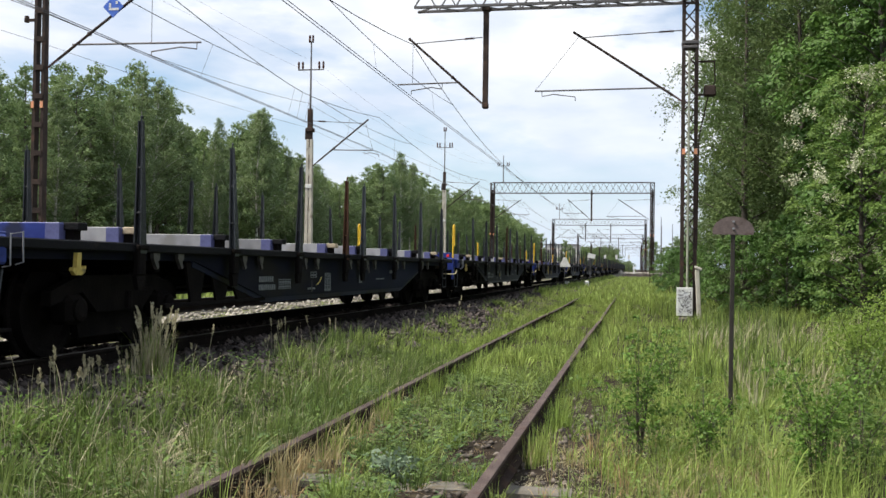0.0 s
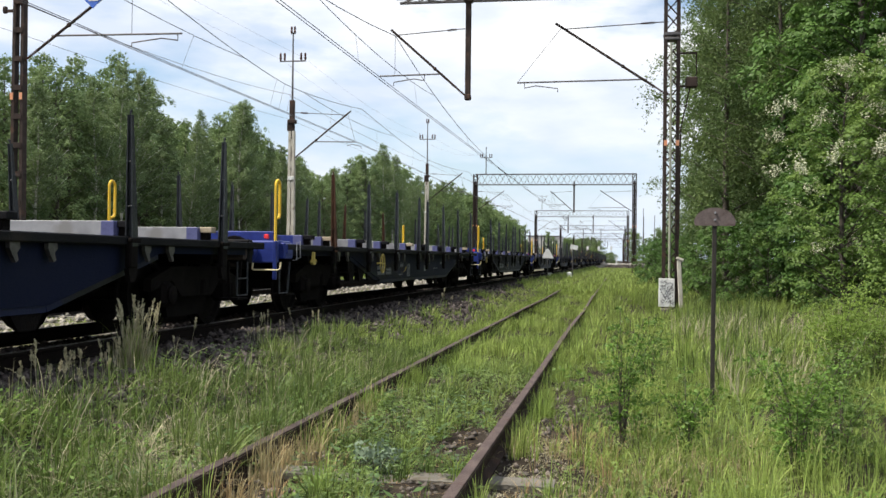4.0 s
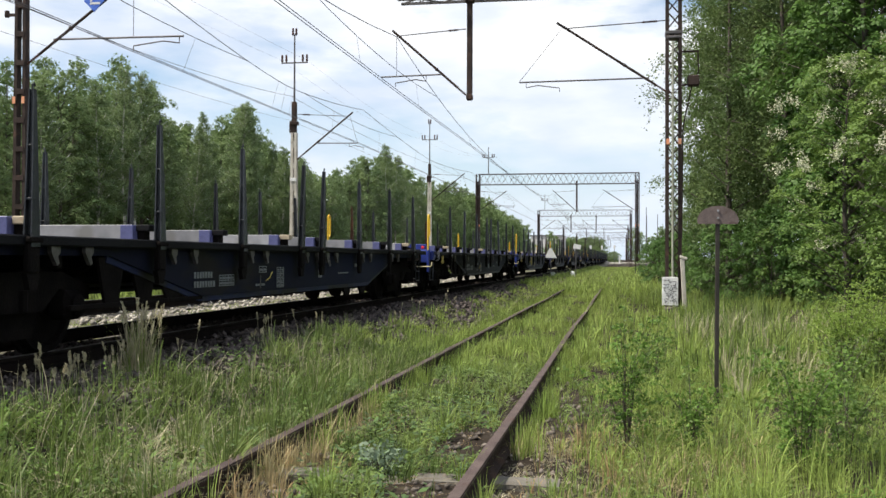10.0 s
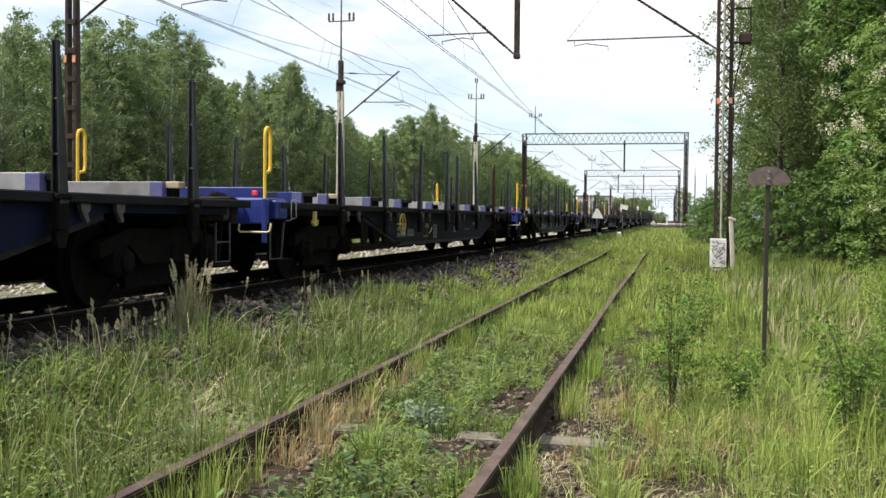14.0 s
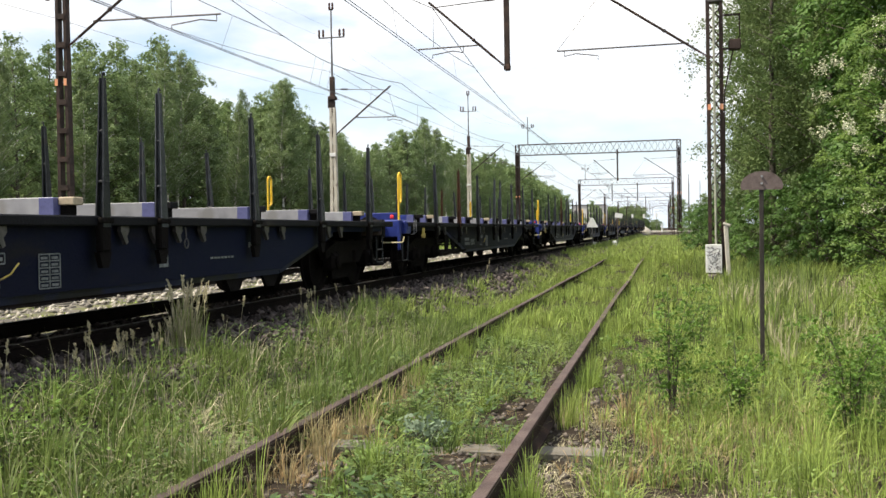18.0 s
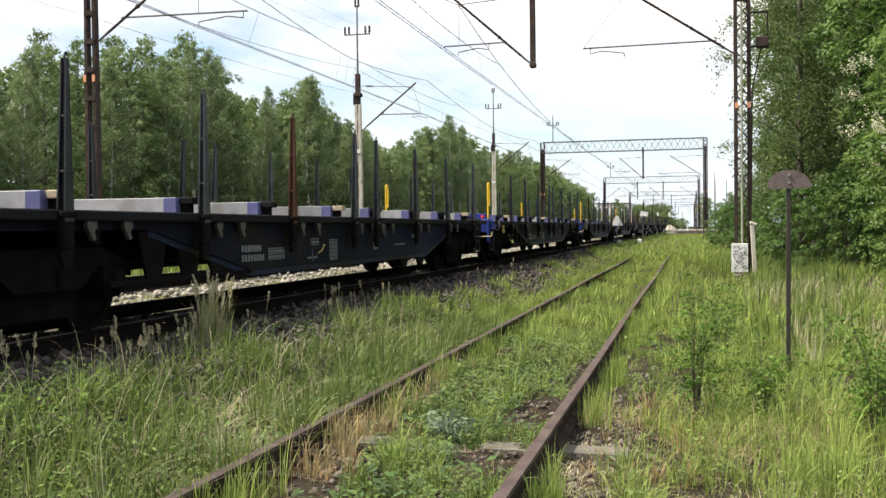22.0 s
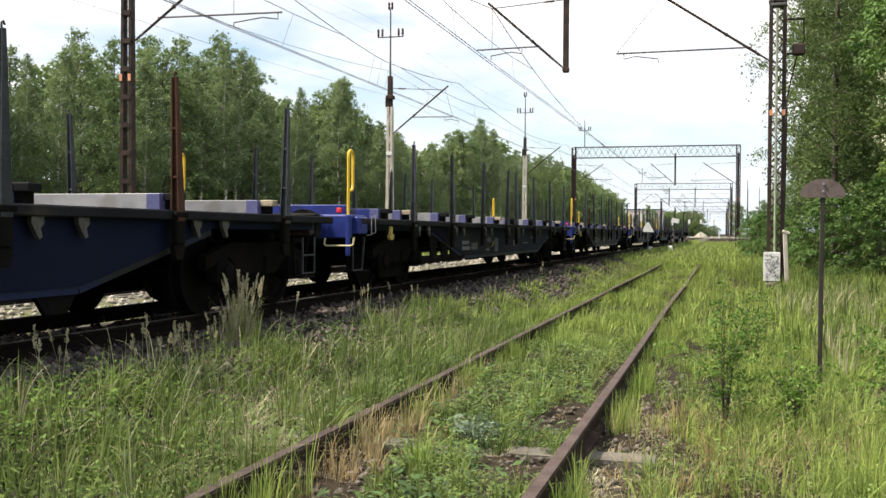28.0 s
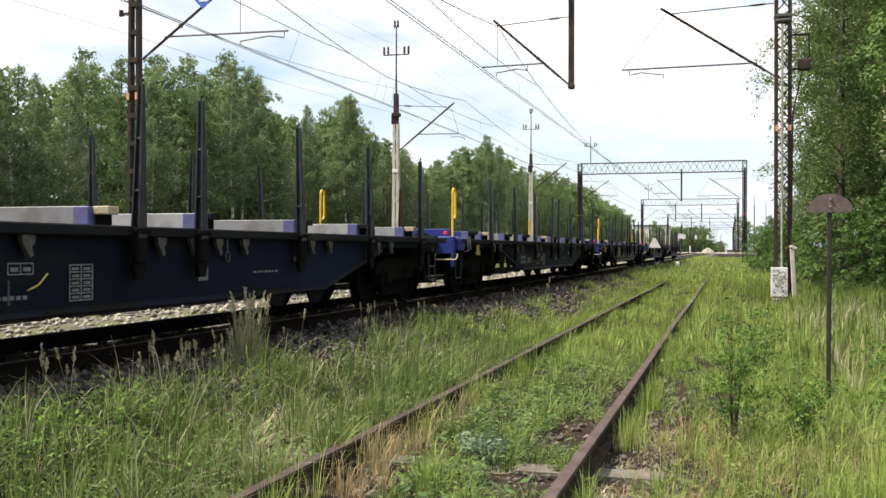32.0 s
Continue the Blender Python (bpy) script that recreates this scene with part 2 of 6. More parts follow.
M_BIRCH = material("birch_bark", (0.50, 0.48, 0.44), (0.62, 0.60, 0.56), 0.8, scale=4, fine=25, bump=0.3, stain=(0.06, 0.05, 0.045), stain_at=0.55, stretch=(1, 1, 3))
# lightened: the verge's sunny brightness is put into the blade colour
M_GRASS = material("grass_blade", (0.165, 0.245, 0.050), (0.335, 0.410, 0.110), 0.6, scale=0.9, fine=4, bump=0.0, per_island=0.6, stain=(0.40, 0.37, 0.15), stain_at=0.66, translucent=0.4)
M_GRASS_PALE = material("pale_seed_grass", (0.38, 0.34, 0.21), (0.55, 0.50, 0.34), 0.7, scale=2, fine=8, bump=0.0, per_island=0.3, translucent=0.25)
M_GRASS_DRY = material("dry_grass", (0.34, 0.27, 0.13), (0.50, 0.43, 0.24), 0.8, scale=2, fine=8, bump=0.0, per_island=0.3, translucent=0.2)
M_HERB = material("herb_leaf", (0.105, 0.175, 0.042), (0.205, 0.28, 0.08), 0.55, scale=1, fine=6, bump=0.0, per_island=0.4, translucent=0.3)
M_DARKLEAF = material("dark_weed_leaf", (0.055, 0.105, 0.032), (0.12, 0.19, 0.060), 0.5, scale=1, fine=6, bump=0.0, per_island=0.45, translucent=0.25)
M_GREYLEAF = material("silver_leaf", (0.15, 0.21, 0.135), (0.25, 0.32, 0.215), 0.6, scale=1, fine=6, bump=0.0, per_island=0.25, translucent=0.2)
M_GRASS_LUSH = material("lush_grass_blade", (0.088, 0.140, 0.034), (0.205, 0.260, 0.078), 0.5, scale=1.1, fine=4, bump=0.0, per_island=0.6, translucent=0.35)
M_GRASS_RED = material("rusty_dry_grass", (0.33, 0.21, 0.10), (0.44, 0.33, 0.17), 0.8, scale=2, fine=8, bump=0.0, per_island=0.3, translucent=0.2)
M_SAPLING = material("sapling_leaf", (0.082, 0.160, 0.026), (0.165, 0.272, 0.052), 0.5, scale=1.5, fine=6, bump=0.0, per_island=0.4, translucent=0.35)
M_LEAF_OAK = material("oak_leaf", (0.056, 0.125, 0.026), (0.132, 0.232, 0.054), 0.5, scale=0.5, fine=3, bump=0.0, per_island=0.16, translucent=0.35)
M_LEAF_BIRCH = material("birch_leaf", (0.122, 0.192, 0.082), (0.255, 0.322, 0.150), 0.55, scale=0.4, fine=3, bump=0.0, per_island=0.22, translucent=0.35)
M_LEAF_HANG = material("hanging_birch_leaf", (0.078, 0.135, 0.044), (0.168, 0.225, 0.076), 0.55, scale=0.4, fine=3, bump=0.0, per_island=0.2, translucent=0.3)
M_LEAF_WOOD = material("wood_leaf", (0.118, 0.190, 0.070), (0.235, 0.306, 0.124), 0.55, scale=0.3, fine=2, bump=0.0, per_island=0.22, translucent=0.3)
M_LEAF_LOCUST = material("locust_leaf", (0.098, 0.175, 0.036), (0.195, 0.285, 0.070), 0.5, scale=0.5, fine=3, bump=0.0, per_island=0.2, translucent=0.35)
M_LEAF_YOUNG = material("young_locust_leaf", (0.155, 0.245, 0.042), (0.265, 0.36, 0.075), 0.5, scale=0.5, fine=3, bump=0.0, per_island=0.2, translucent=0.4)
M_BLOSSOM = material("cream_blossom", (0.50, 0.50, 0.34), (0.62, 0.62, 0.46), 0.7, scale=2, fine=8, bump=0.0, per_island=0.2, translucent=0.2)
M_HOUSE = material("pale_render", (0.55, 0.53, 0.5), (0.68, 0.66, 0.62), 0.85, scale=1, fine=10, bump=0.1)


# ---- mesh builders ----
class Geo:
    """Collects vertices and faces of one mesh."""

    def __init__(self):
        self.v, self.f = [], []

    def add(self, verts, faces):
        n = len(self.v)
        self.v += [tuple(p) for p in verts]
        self.f += [tuple(i + n for i in f) for f in faces]
        return self

    def box(self, c, s, rot=None, ch=0.0):
        """A box with chamfered edges: centre, size, rotation, chamfer."""
        hx, hy, hz = s[0] / 2, s[1] / 2, s[2] / 2
        ch = min(ch, hx * 0.9, hy * 0.9, hz * 0.9)
        pts, faces = [], []
        if ch <= 0:
            pts = [(x, y, z) for x in (-hx, hx) for y in (-hy, hy) for z in (-hz, hz)]
            faces = [(0, 1, 3, 2), (4, 6, 7, 5), (0, 4, 5, 1), (2, 3, 7, 6), (0, 2, 6, 4), (1, 5, 7, 3)]
        else:
            idx = {}
            for sx in (-1, 1):
                for sy in (-1, 1):
                    for sz in (-1, 1):
                        for k in range(3):
                            p = [sx * (hx - ch), sy * (hy - ch), sz * (hz - ch)]
                            p[k] = (sx * hx, sy * hy, sz * hz)[k]
                            idx[sx, sy, sz, k] = len(pts)
                            pts.append(p)
            for k in range(3):
                a, b = [i for i in range(3) if i != k]
                for s0 in (-1, 1):
                    q = []
                    for u, w in ((-1, -1), (1, -1), (1, 1), (-1, 1)):
                        g = [0, 0, 0]
                        g[k], g[a], g[b] = s0, u, w
                        q.append(idx[(*g, k)])
                    faces.append(q if (s0 > 0) == (k != 1) else q[::-1])
            for k in range(3):
                a, b = [i for i in range(3) if i != k]
                for u in (-1, 1):
                    for w in (-1, 1):
                        q = []
                        for s0, kk in ((-1, a), (1, a), (1, b), (-1, b)):
                            g = [0, 0, 0]
                            g[k], g[a], g[b] = s0, u, w
                            q.append(idx[(*g, kk)])
                        faces.append(q)
            for sx in (-1, 1):
                for sy in (-1, 1):
                    for sz in (-1, 1):
                        faces.append([idx[sx, sy, sz, k] for k in range(3)])
        m = Matrix.Translation(c) @ (rot.to_4x4() if rot is not None else Matrix.Identity(4))
        return self.add([m @ Vector(p) for p in pts], faces)

    def tube(self, path, r, n=8, r2=None, cap=True):
        """A round bar along a list of points, tapering from r to r2."""
        path = [Vector(p) for p in path]
        r2 = r if r2 is None else r2
        verts, faces = [], []
        prev = None
        for i, p in enumerate(path):
            d = (path[min(i + 1, len(path) - 1)] - path[max(i - 1, 0)]).normalized()
            if prev is None:
                u = d.orthogonal().normalized()
            else:
                u = (prev - d * prev.dot(d)).normalized()
            prev = u
            w = d.cross(u)
            rr = r + (r2 - r) * i / max(1, len(path) - 1)
            for k in range(n):
                a = 2 * math.pi * k / n
                verts.append(p + rr * (math.cos(a) * u + math.sin(a) * w))
        for i in range(len(path) - 1):
            for k in range(n):
                faces.append((i * n + k, i * n + (k + 1) % n, (i + 1) * n + (k + 1) % n, (i + 1) * n + k))
        if cap:
            faces.append(tuple(range(n))[::-1])
            faces.append(tuple((len(path) - 1) * n + k for k in range(n)))
        return self.add(verts, faces)

    def bar(self, a, b, w, h=None):
        """A square bar from a to b."""
        a, b = Vector(a), Vector(b)
        h = w if h is None else h
        d = b - a
        q = d.to_track_quat("Z", "Y")
        return self.box((a + b) / 2, (w, h, d.length), q.to_matrix())

    def lathe(self, prof, c=(0, 0, 0), n=16, axis="z"):
        """Turns (radius, height) pairs about an axis through c."""
        verts, faces = [], []
        for r, z in prof:
            for k in range(n):
                a = 2 * math.pi * k / n
                p = (r * math.cos(a), r * math.sin(a), z)
                if axis == "x":
                    p = (p[2], p[0], p[1])
                elif axis == "y":
                    p = (p[1], p[2], p[0])
                verts.append((p[0] + c[0], p[1] + c[1], p[2] + c[2]))
        for i in range(len(prof) - 1):
            for k in range(n):
                faces.append((i * n + k, i * n + (k + 1) % n, (i + 1) * n + (k + 1) % n, (i + 1) * n + k))
        faces.append(tuple(range(n))[::-1])
        faces.append(tuple((len(prof) - 1) * n + k for k in range(n)))
        return self.add(verts, faces)

    def prism(self, prof, lo, hi, axis="y"):
        """Extrudes a closed outline along an axis: (x, z) along y, (y, z) along x."""
        n = len(prof)
        put = (lambda a, b, s: (a, s, b)) if axis == "y" else (lambda a, b, s: (s, a, b))
        verts = [put(a, b, lo) for a, b in prof] + [put(a, b, hi) for a, b in prof]
        faces = [(i, (i + 1) % n, n + (i + 1) % n, n + i) for i in range(n)]
        faces += [tuple(range(n))[::-1], tuple(range(n, 2 * n))]
        return self.add(verts, faces)

    def mesh(self, name, mat, smooth=False):
        me = bpy.data.meshes.new(name)
        me.from_pydata(self.v, [], self.f)
        bm = bmesh.new()
        bm.from_mesh(me)
        bmesh.ops.recalc_face_normals(bm, faces=bm.faces)
        bm.to_mesh(me)
        bm.free()
        me.materials.append(mat)
        if smooth:
            me.shade_smooth()
        return me


def part(name, geo, mat, parent=None, label="", smooth=False):
    """One mesh object under a thing or a part."""
    ob = new(name, geo.mesh(name, mat, smooth) if isinstance(geo, Geo) else geo)
    if parent is not None:
        ob.parent = parent
    if label:
        tagged(ob, label)
    return ob


def thing(name, m, label, category, group="", kind=""):
    ob = new(name)
    ob.empty_display_size = 0.2
    ob.matrix_world = m
    return tagged(ob, label, category, group, kind)


def soup(name, verts, faces, mat):
    """A mesh from arrays of vertices and of triangles or quads."""
    me = bpy.data.meshes.new(name)
    k = faces.shape[1]
    me.vertices.add(len(verts))
    me.vertices.foreach_set("co", np.ascontiguousarray(verts, dtype=np.float32).ravel())
    me.loops.add(faces.size)
    me.loops.foreach_set("vertex_index", np.ascontiguousarray(faces, dtype=np.int32).ravel())
    me.polygons.add(len(faces))
    me.polygons.foreach_set("loop_start", np.arange(0, faces.size, k, dtype=np.int32))
    me.update(calc_edges=True)
    me.validate()
    me.materials.append(mat)
    return me


rng = np.random.default_rng(7)

# ---- plan: y runs along the tracks, x to the right, z = 0 on the siding's soil ----
SIDING, MAIN_1, MAIN_2 = -1.63, -6.25, -10.6
TOP_SIDING, TOP_MAIN = 0.16, 0.504
PORTAL_YS = (28.2, 96.3, 168.0, 240.0, 310.0, 380.0)
LEFT_MASTS, RIGHT_LEG = -13.6, 1.36


def bend(y):
    """The main line's drift towards the siding, in metres, along its way."""
    if y < 40:
        return 0.0093 * (y - 7.5)
    return 0.302 + 0.0055 * (min(y, 100.0) - 40) + (0.1375 * (1 - math.exp(-(y - 100) / 25.0)) if y > 100 else 0.0)


def along(x, y, z):
    """A pose on the main line."""
    return pose(x + bend(y), y, z, 0, 0, -math.degrees(bend(y + 5) - bend(y - 5)) / 10)


def smooth_step(a, b, x):
    t = np.clip((x - a) / (b - a), 0, 1)
    return t * t * (3 - 2 * t)


def ground_z(x, y):
    """Height of the soil: the raised main-line bed, small bumps, a low rise to the right."""
    x, y = np.asarray(x, float), np.asarray(y, float)
    bed = 0.30 * smooth_step(-3.1, -4.1, x) * (1 - smooth_step(-12.6, -14.2, x))
    rise = 0.16 * smooth_step(1.5, 5.0, x)
    bump = 0.035 * np.sin(x * 2.1 + 0.7 * y) * np.sin(y * 1.3 - x) + 0.02 * np.sin(x * 5.3 + 1.9) * np.sin(y * 4.1)
    return bed + rise + bump * (1 - 0.6 * smooth_step(-3.0, -3.6, x)) - 0.03


def ground_sheet():
    xs = np.concatenate([[-2500, -900, -350, -150, -80, -45, -30, -22, -18], np.arange(-16, 10, 0.35), [11, 13, 16, 20, 30, 50, 100, 300, 900, 2500]])
    ys = np.concatenate([[-400, -100, -40, -15, -6], np.arange(-2, 40, 0.4), np.arange(40, 120, 2), np.arange(120, 500, 12), [600, 800, 1200, 2000, 4000]])
    gx, gy = np.meshgrid(xs, ys)
    v = np.stack([gx.ravel(), gy.ravel(), ground_z(gx, gy).ravel()], 1)
    nx, ny = len(xs), len(ys)
    i, j = np.meshgrid(np.arange(nx - 1), np.arange(ny - 1))
    a = (j * nx + i).ravel()
    me = soup("ground", v, np.stack([a, a + 1, a + nx + 1, a + nx], 1), M_SOIL)
    me.shade_smooth()
    return tagged(new("ground", me), "uneven grassy soil with dry patches beside the tracks", "ground", kind="structure")


ground_sheet()


def ballast_bed():
    """The main line's stone bed: a low flat-topped bank of its own mesh."""
    xs = np.concatenate([[-14.0, -13.4, -12.8], np.arange(-12.4, -3.9, 0.25), [-3.8, -3.5, -3.2, -2.95]])
    ys = np.concatenate([np.arange(-30, 60, 0.5), np.arange(60, 200, 3), np.arange(200, 620, 20)])
    gx, gy = np.meshgrid(xs, ys)
    edge = smooth_step(-2.9, -3.6, gx) * (1 - smooth_step(-13.0, -14.0, gx))
    z = ground_z(gx, gy) - 0.03 + 0.07 * edge + rng.normal(0, 0.012, gx.shape)
    v = np.stack([gx.ravel(), gy.ravel(), z.ravel()], 1)
    nx, ny = len(xs), len(ys)
    i, j = np.meshgrid(np.arange(nx - 1), np.arange(ny - 1))
    a = (j * nx + i).ravel()
    me = soup("ballast_bed", v, np.stack([a, a + 1, a + nx + 1, a + nx], 1), M_BALLAST)
    return tagged(new("ballast_bed", me), "grimy crushed-stone bed under the main tracks", "ballast", kind="structure")


ballast_bed()


def stones(name, n, x0, x1, y0, y1, s0, s1, lift, mat, label):
    """Loose angular stones, joined."""
    base = np.array([(1, 0, 0), (-1, 0, 0), (0, 1, 0), (0, -1, 0), (0, 0, 1), (0, 0, -1)], float)
    tri = np.array([(0, 2, 4), (2, 1, 4), (1, 3, 4), (3, 0, 4), (2, 0, 5), (1, 2, 5), (3, 1, 5), (0, 3, 5)])
    u = rng.random(n)
    y = y0 + (y1 - y0) * u ** 1.6
    x = rng.uniform(x0, x1, n)
    s = rng.uniform(s0, s1, n) * (1 + 0.012 * (y - y0))
    v = base[None] * rng.uniform(0.6, 1.15, (n, 6, 1)) * s[:, None, None]
    v = v + rng.normal(0, 0.16, (n, 6, 3)) * s[:, None, None]
    v[:, :, 2] *= 0.75
    a = rng.uniform(0, 6.28, n)
    c, d = np.cos(a)[:, None], np.sin(a)[:, None]
    vx, vy = v[:, :, 0] * c - v[:, :, 1] * d, v[:, :, 0] * d + v[:, :, 1] * c
    z = ground_z(x, y) + lift + rng.uniform(-0.2, 0.5, n) * s
    v = np.stack([vx + x[:, None], vy + y[:, None], v[:, :, 2] + z[:, None]], 2).reshape(-1, 3)
    f = (tri[None] + 6 * np.arange(n)[:, None, None]).reshape(-1, 3)
    return tagged(new(name, soup(name, v, f, mat)), label, "stones", kind="stuff")


stones("ballast_stones", 17000, -5.44, -3.0, 4, 60, 0.032, 0.066, 0.055, M_STONE_DARK, "dark brownish grey crushed stones along the main track")
stones("ballast_stones", 6000, -6.9, -5.58, 5, 50, 0.03, 0.055, 0.05, M_STONE_DARK, "dark crushed stones between the running rails")
stones("ballast_stones", 3200, -9.8, -7.2, 8, 80, 0.03, 0.075, 0.035, M_STONE_PALE, "pale crushed stones between the two main tracks")
stones("ballast_stones", 700, -2.34, -1.75, 4, 12, 0.012, 0.042, -0.005, M_STONE, "brown stones beside the siding's far rail")
stones("ballast_stones", 1000, -1.35, -0.35, 4, 12, 0.012, 0.036, -0.004, M_STONE, "loose pale stones in the overgrown siding")


# ---- tracks ----
RAIL = [(-0.036, 0.0), (0.036, 0.0), (0.036, -0.03), (0.012, -0.045), (0.009, -0.125), (0.065, -0.15), (0.065, -0.16),
        (-0.065, -0.16), (-0.065, -0.15), (-0.009, -0.125), (-0.012, -0.045), (-0.036, -0.03)]


def rail(x, top, mat, wobble, label, polished=False):
    ob = thing("rail", pose(x, 0, top), label, "rail", "rails", "structure")
    g = Geo()
    ys = [-30] + list(np.arange(0, 40, 2.0)) + list(np.arange(40, 640, 20.0))
    n = len(RAIL)
    off = (lambda y: bend(y)) if polished else (lambda y: 0.0)
    verts = []
    for y in ys:
        dx, dz = off(y) + wobble * math.sin(y * 0.33 + x), 0.5 * wobble * math.sin(y * 0.47 + 2 * x)
        verts += [(px + dx, y, pz + dz) for px, pz in RAIL]
    faces = [(i * n + k, i * n + (k + 1) % n, (i + 1) * n + (k + 1) % n, (i + 1) * n + k) for i in range(len(ys) - 1) for k in range(n)]
    g.add(verts, faces)
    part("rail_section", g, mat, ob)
    # lighter strip: the sunlit rail top as a colour of its own
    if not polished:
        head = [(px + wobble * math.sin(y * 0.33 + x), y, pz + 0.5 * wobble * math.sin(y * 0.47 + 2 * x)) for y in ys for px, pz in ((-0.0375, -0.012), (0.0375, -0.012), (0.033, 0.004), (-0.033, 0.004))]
        part("rail_head", Geo().add(head, [(4 * i + k, 4 * i + (k + 1) % 4, 4 * i + 4 + (k + 1) % 4, 4 * i + 4 + k) for i in range(len(ys) - 1) for k in range(4)]), M_RAIL, ob, "pinkish brown rusted rail head, lighter than the shaded web")
    if polished:
        top_face = [(px + off(y), y, pz) for y in ys for px, pz in ((-0.027, 0.0005), (0.027, 0.0005), (0.024, 0.005), (-0.024, 0.005))]
        part("running_surface", Geo().add(top_face, [(4 * i + k, 4 * i + (k + 1) % 4, 4 * i + 4 + (k + 1) % 4, 4 * i + 4 + k) for i in range(len(ys) - 1) for k in range(4)]), M_RAIL_TOP, ob, "polished steel running surface")
    return ob


for xo in (-0.753, 0.753):
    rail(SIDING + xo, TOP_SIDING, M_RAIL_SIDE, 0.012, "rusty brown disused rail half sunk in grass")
    rail(MAIN_1 + xo, TOP_MAIN, M_RAIL_USED, 0.0, "worn rail of the main track, coloured near-black for the train's shade", True)
    rail(MAIN_2 + xo, TOP_MAIN, M_RAIL_USED, 0.0, "worn rail of the far main track, in the same near-black colour", True)


def sleeper_mesh(length, w, h, mat):
    g = Geo()
    g.prism([(-length / 2, 0), (-length / 2, -h), (length / 2, -h), (length / 2, 0), (0.35, 0), (0.25, -0.03), (-0.25, -0.03), (-0.35, 0)], -w / 2, w / 2)
    return g.mesh("sleeper", mat)


def sleepers(x, top, ys, label, tilt, sunk=0.02, mat=M_SLEEPER, main=True, bare_at=-1.0):
    me = sleeper_mesh(2.5, 0.24, 0.18, mat)
    root = thing("sleeper_row", pose(x, 0, top), label, "sleepers", "", "structure")
    for y in ys:
        ob = new("sleeper", me)
        ob.parent = root
        ob.matrix_local = pose(random.uniform(-0.03, 0.03) + (bend(y) if main else 0.0), y, -0.002 if abs(y - bare_at) < 0.2 else -sunk * random.random() ** 0.5 - (0.0 if main else 0.07), 0, random.uniform(-tilt, tilt), random.uniform(-tilt, tilt))


sleepers(SIDING, 0.005, np.arange(3.2, 40, 0.66), "pale weathered concrete sleepers sunk in soil and weeds", 1.2, 0.24, main=False, bare_at=6.5)
sleepers(MAIN_1, TOP_MAIN - 0.195, np.arange(-3, 70, 0.62), "dark concrete sleepers in the ballast", 0.4, 0.02, M_SLEEPER_DARK)
sleepers(MAIN_2, TOP_MAIN - 0.165, np.arange(4, 60, 0.62), "pale concrete sleepers of the far main track", 0.4)


# ---- flat wagons ----
STAKE_YS = (-6.78, -4.43, -2.09, 0.25, 1.30, 3.60, 5.95, 8.28)
BOLSTER_YS = (-7.72, -6.67, -4.48, -2.5, -0.03, 1.7, 4.02, 6.12, 8.16)
DECK, HALF = 1.10, 1.40


def bogie(parent, y):
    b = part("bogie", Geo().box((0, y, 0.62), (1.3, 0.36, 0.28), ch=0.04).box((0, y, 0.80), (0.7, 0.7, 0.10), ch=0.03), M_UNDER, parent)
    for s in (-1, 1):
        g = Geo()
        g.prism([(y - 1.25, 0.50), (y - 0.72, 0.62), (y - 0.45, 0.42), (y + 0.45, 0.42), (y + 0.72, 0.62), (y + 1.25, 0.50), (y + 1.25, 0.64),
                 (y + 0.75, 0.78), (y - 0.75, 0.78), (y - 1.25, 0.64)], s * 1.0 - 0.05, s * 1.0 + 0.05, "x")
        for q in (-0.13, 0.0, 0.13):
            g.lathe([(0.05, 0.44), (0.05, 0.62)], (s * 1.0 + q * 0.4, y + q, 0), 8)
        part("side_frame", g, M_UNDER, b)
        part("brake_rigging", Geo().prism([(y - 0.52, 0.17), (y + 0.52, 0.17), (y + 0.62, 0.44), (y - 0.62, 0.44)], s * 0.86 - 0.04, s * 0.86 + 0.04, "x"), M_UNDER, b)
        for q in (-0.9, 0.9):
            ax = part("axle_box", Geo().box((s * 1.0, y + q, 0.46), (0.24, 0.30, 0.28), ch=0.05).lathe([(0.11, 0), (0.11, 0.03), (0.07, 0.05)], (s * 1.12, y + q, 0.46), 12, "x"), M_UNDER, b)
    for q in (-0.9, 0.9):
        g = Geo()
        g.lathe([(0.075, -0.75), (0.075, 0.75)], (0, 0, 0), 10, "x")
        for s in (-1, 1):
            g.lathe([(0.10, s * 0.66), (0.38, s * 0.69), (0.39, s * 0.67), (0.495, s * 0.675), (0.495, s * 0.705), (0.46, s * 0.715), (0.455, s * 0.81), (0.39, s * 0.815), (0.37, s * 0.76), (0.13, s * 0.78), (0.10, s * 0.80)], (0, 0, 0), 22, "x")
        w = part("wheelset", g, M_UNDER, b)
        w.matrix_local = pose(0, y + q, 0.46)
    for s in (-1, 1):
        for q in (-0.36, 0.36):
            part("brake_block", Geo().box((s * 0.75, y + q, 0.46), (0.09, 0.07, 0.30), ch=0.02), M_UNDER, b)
    return b


def belly(x, t):
    prof = [(-9.0, 0.93), (-5.3, 0.93), (-3.1, 0.46), (4.65, 0.46), (6.8, 0.93), (9.6, 0.93), (9.6, 1.04), (-8.9, 1.04)]
    return Geo().prism(prof, x - t / 2, x + t / 2, "x")


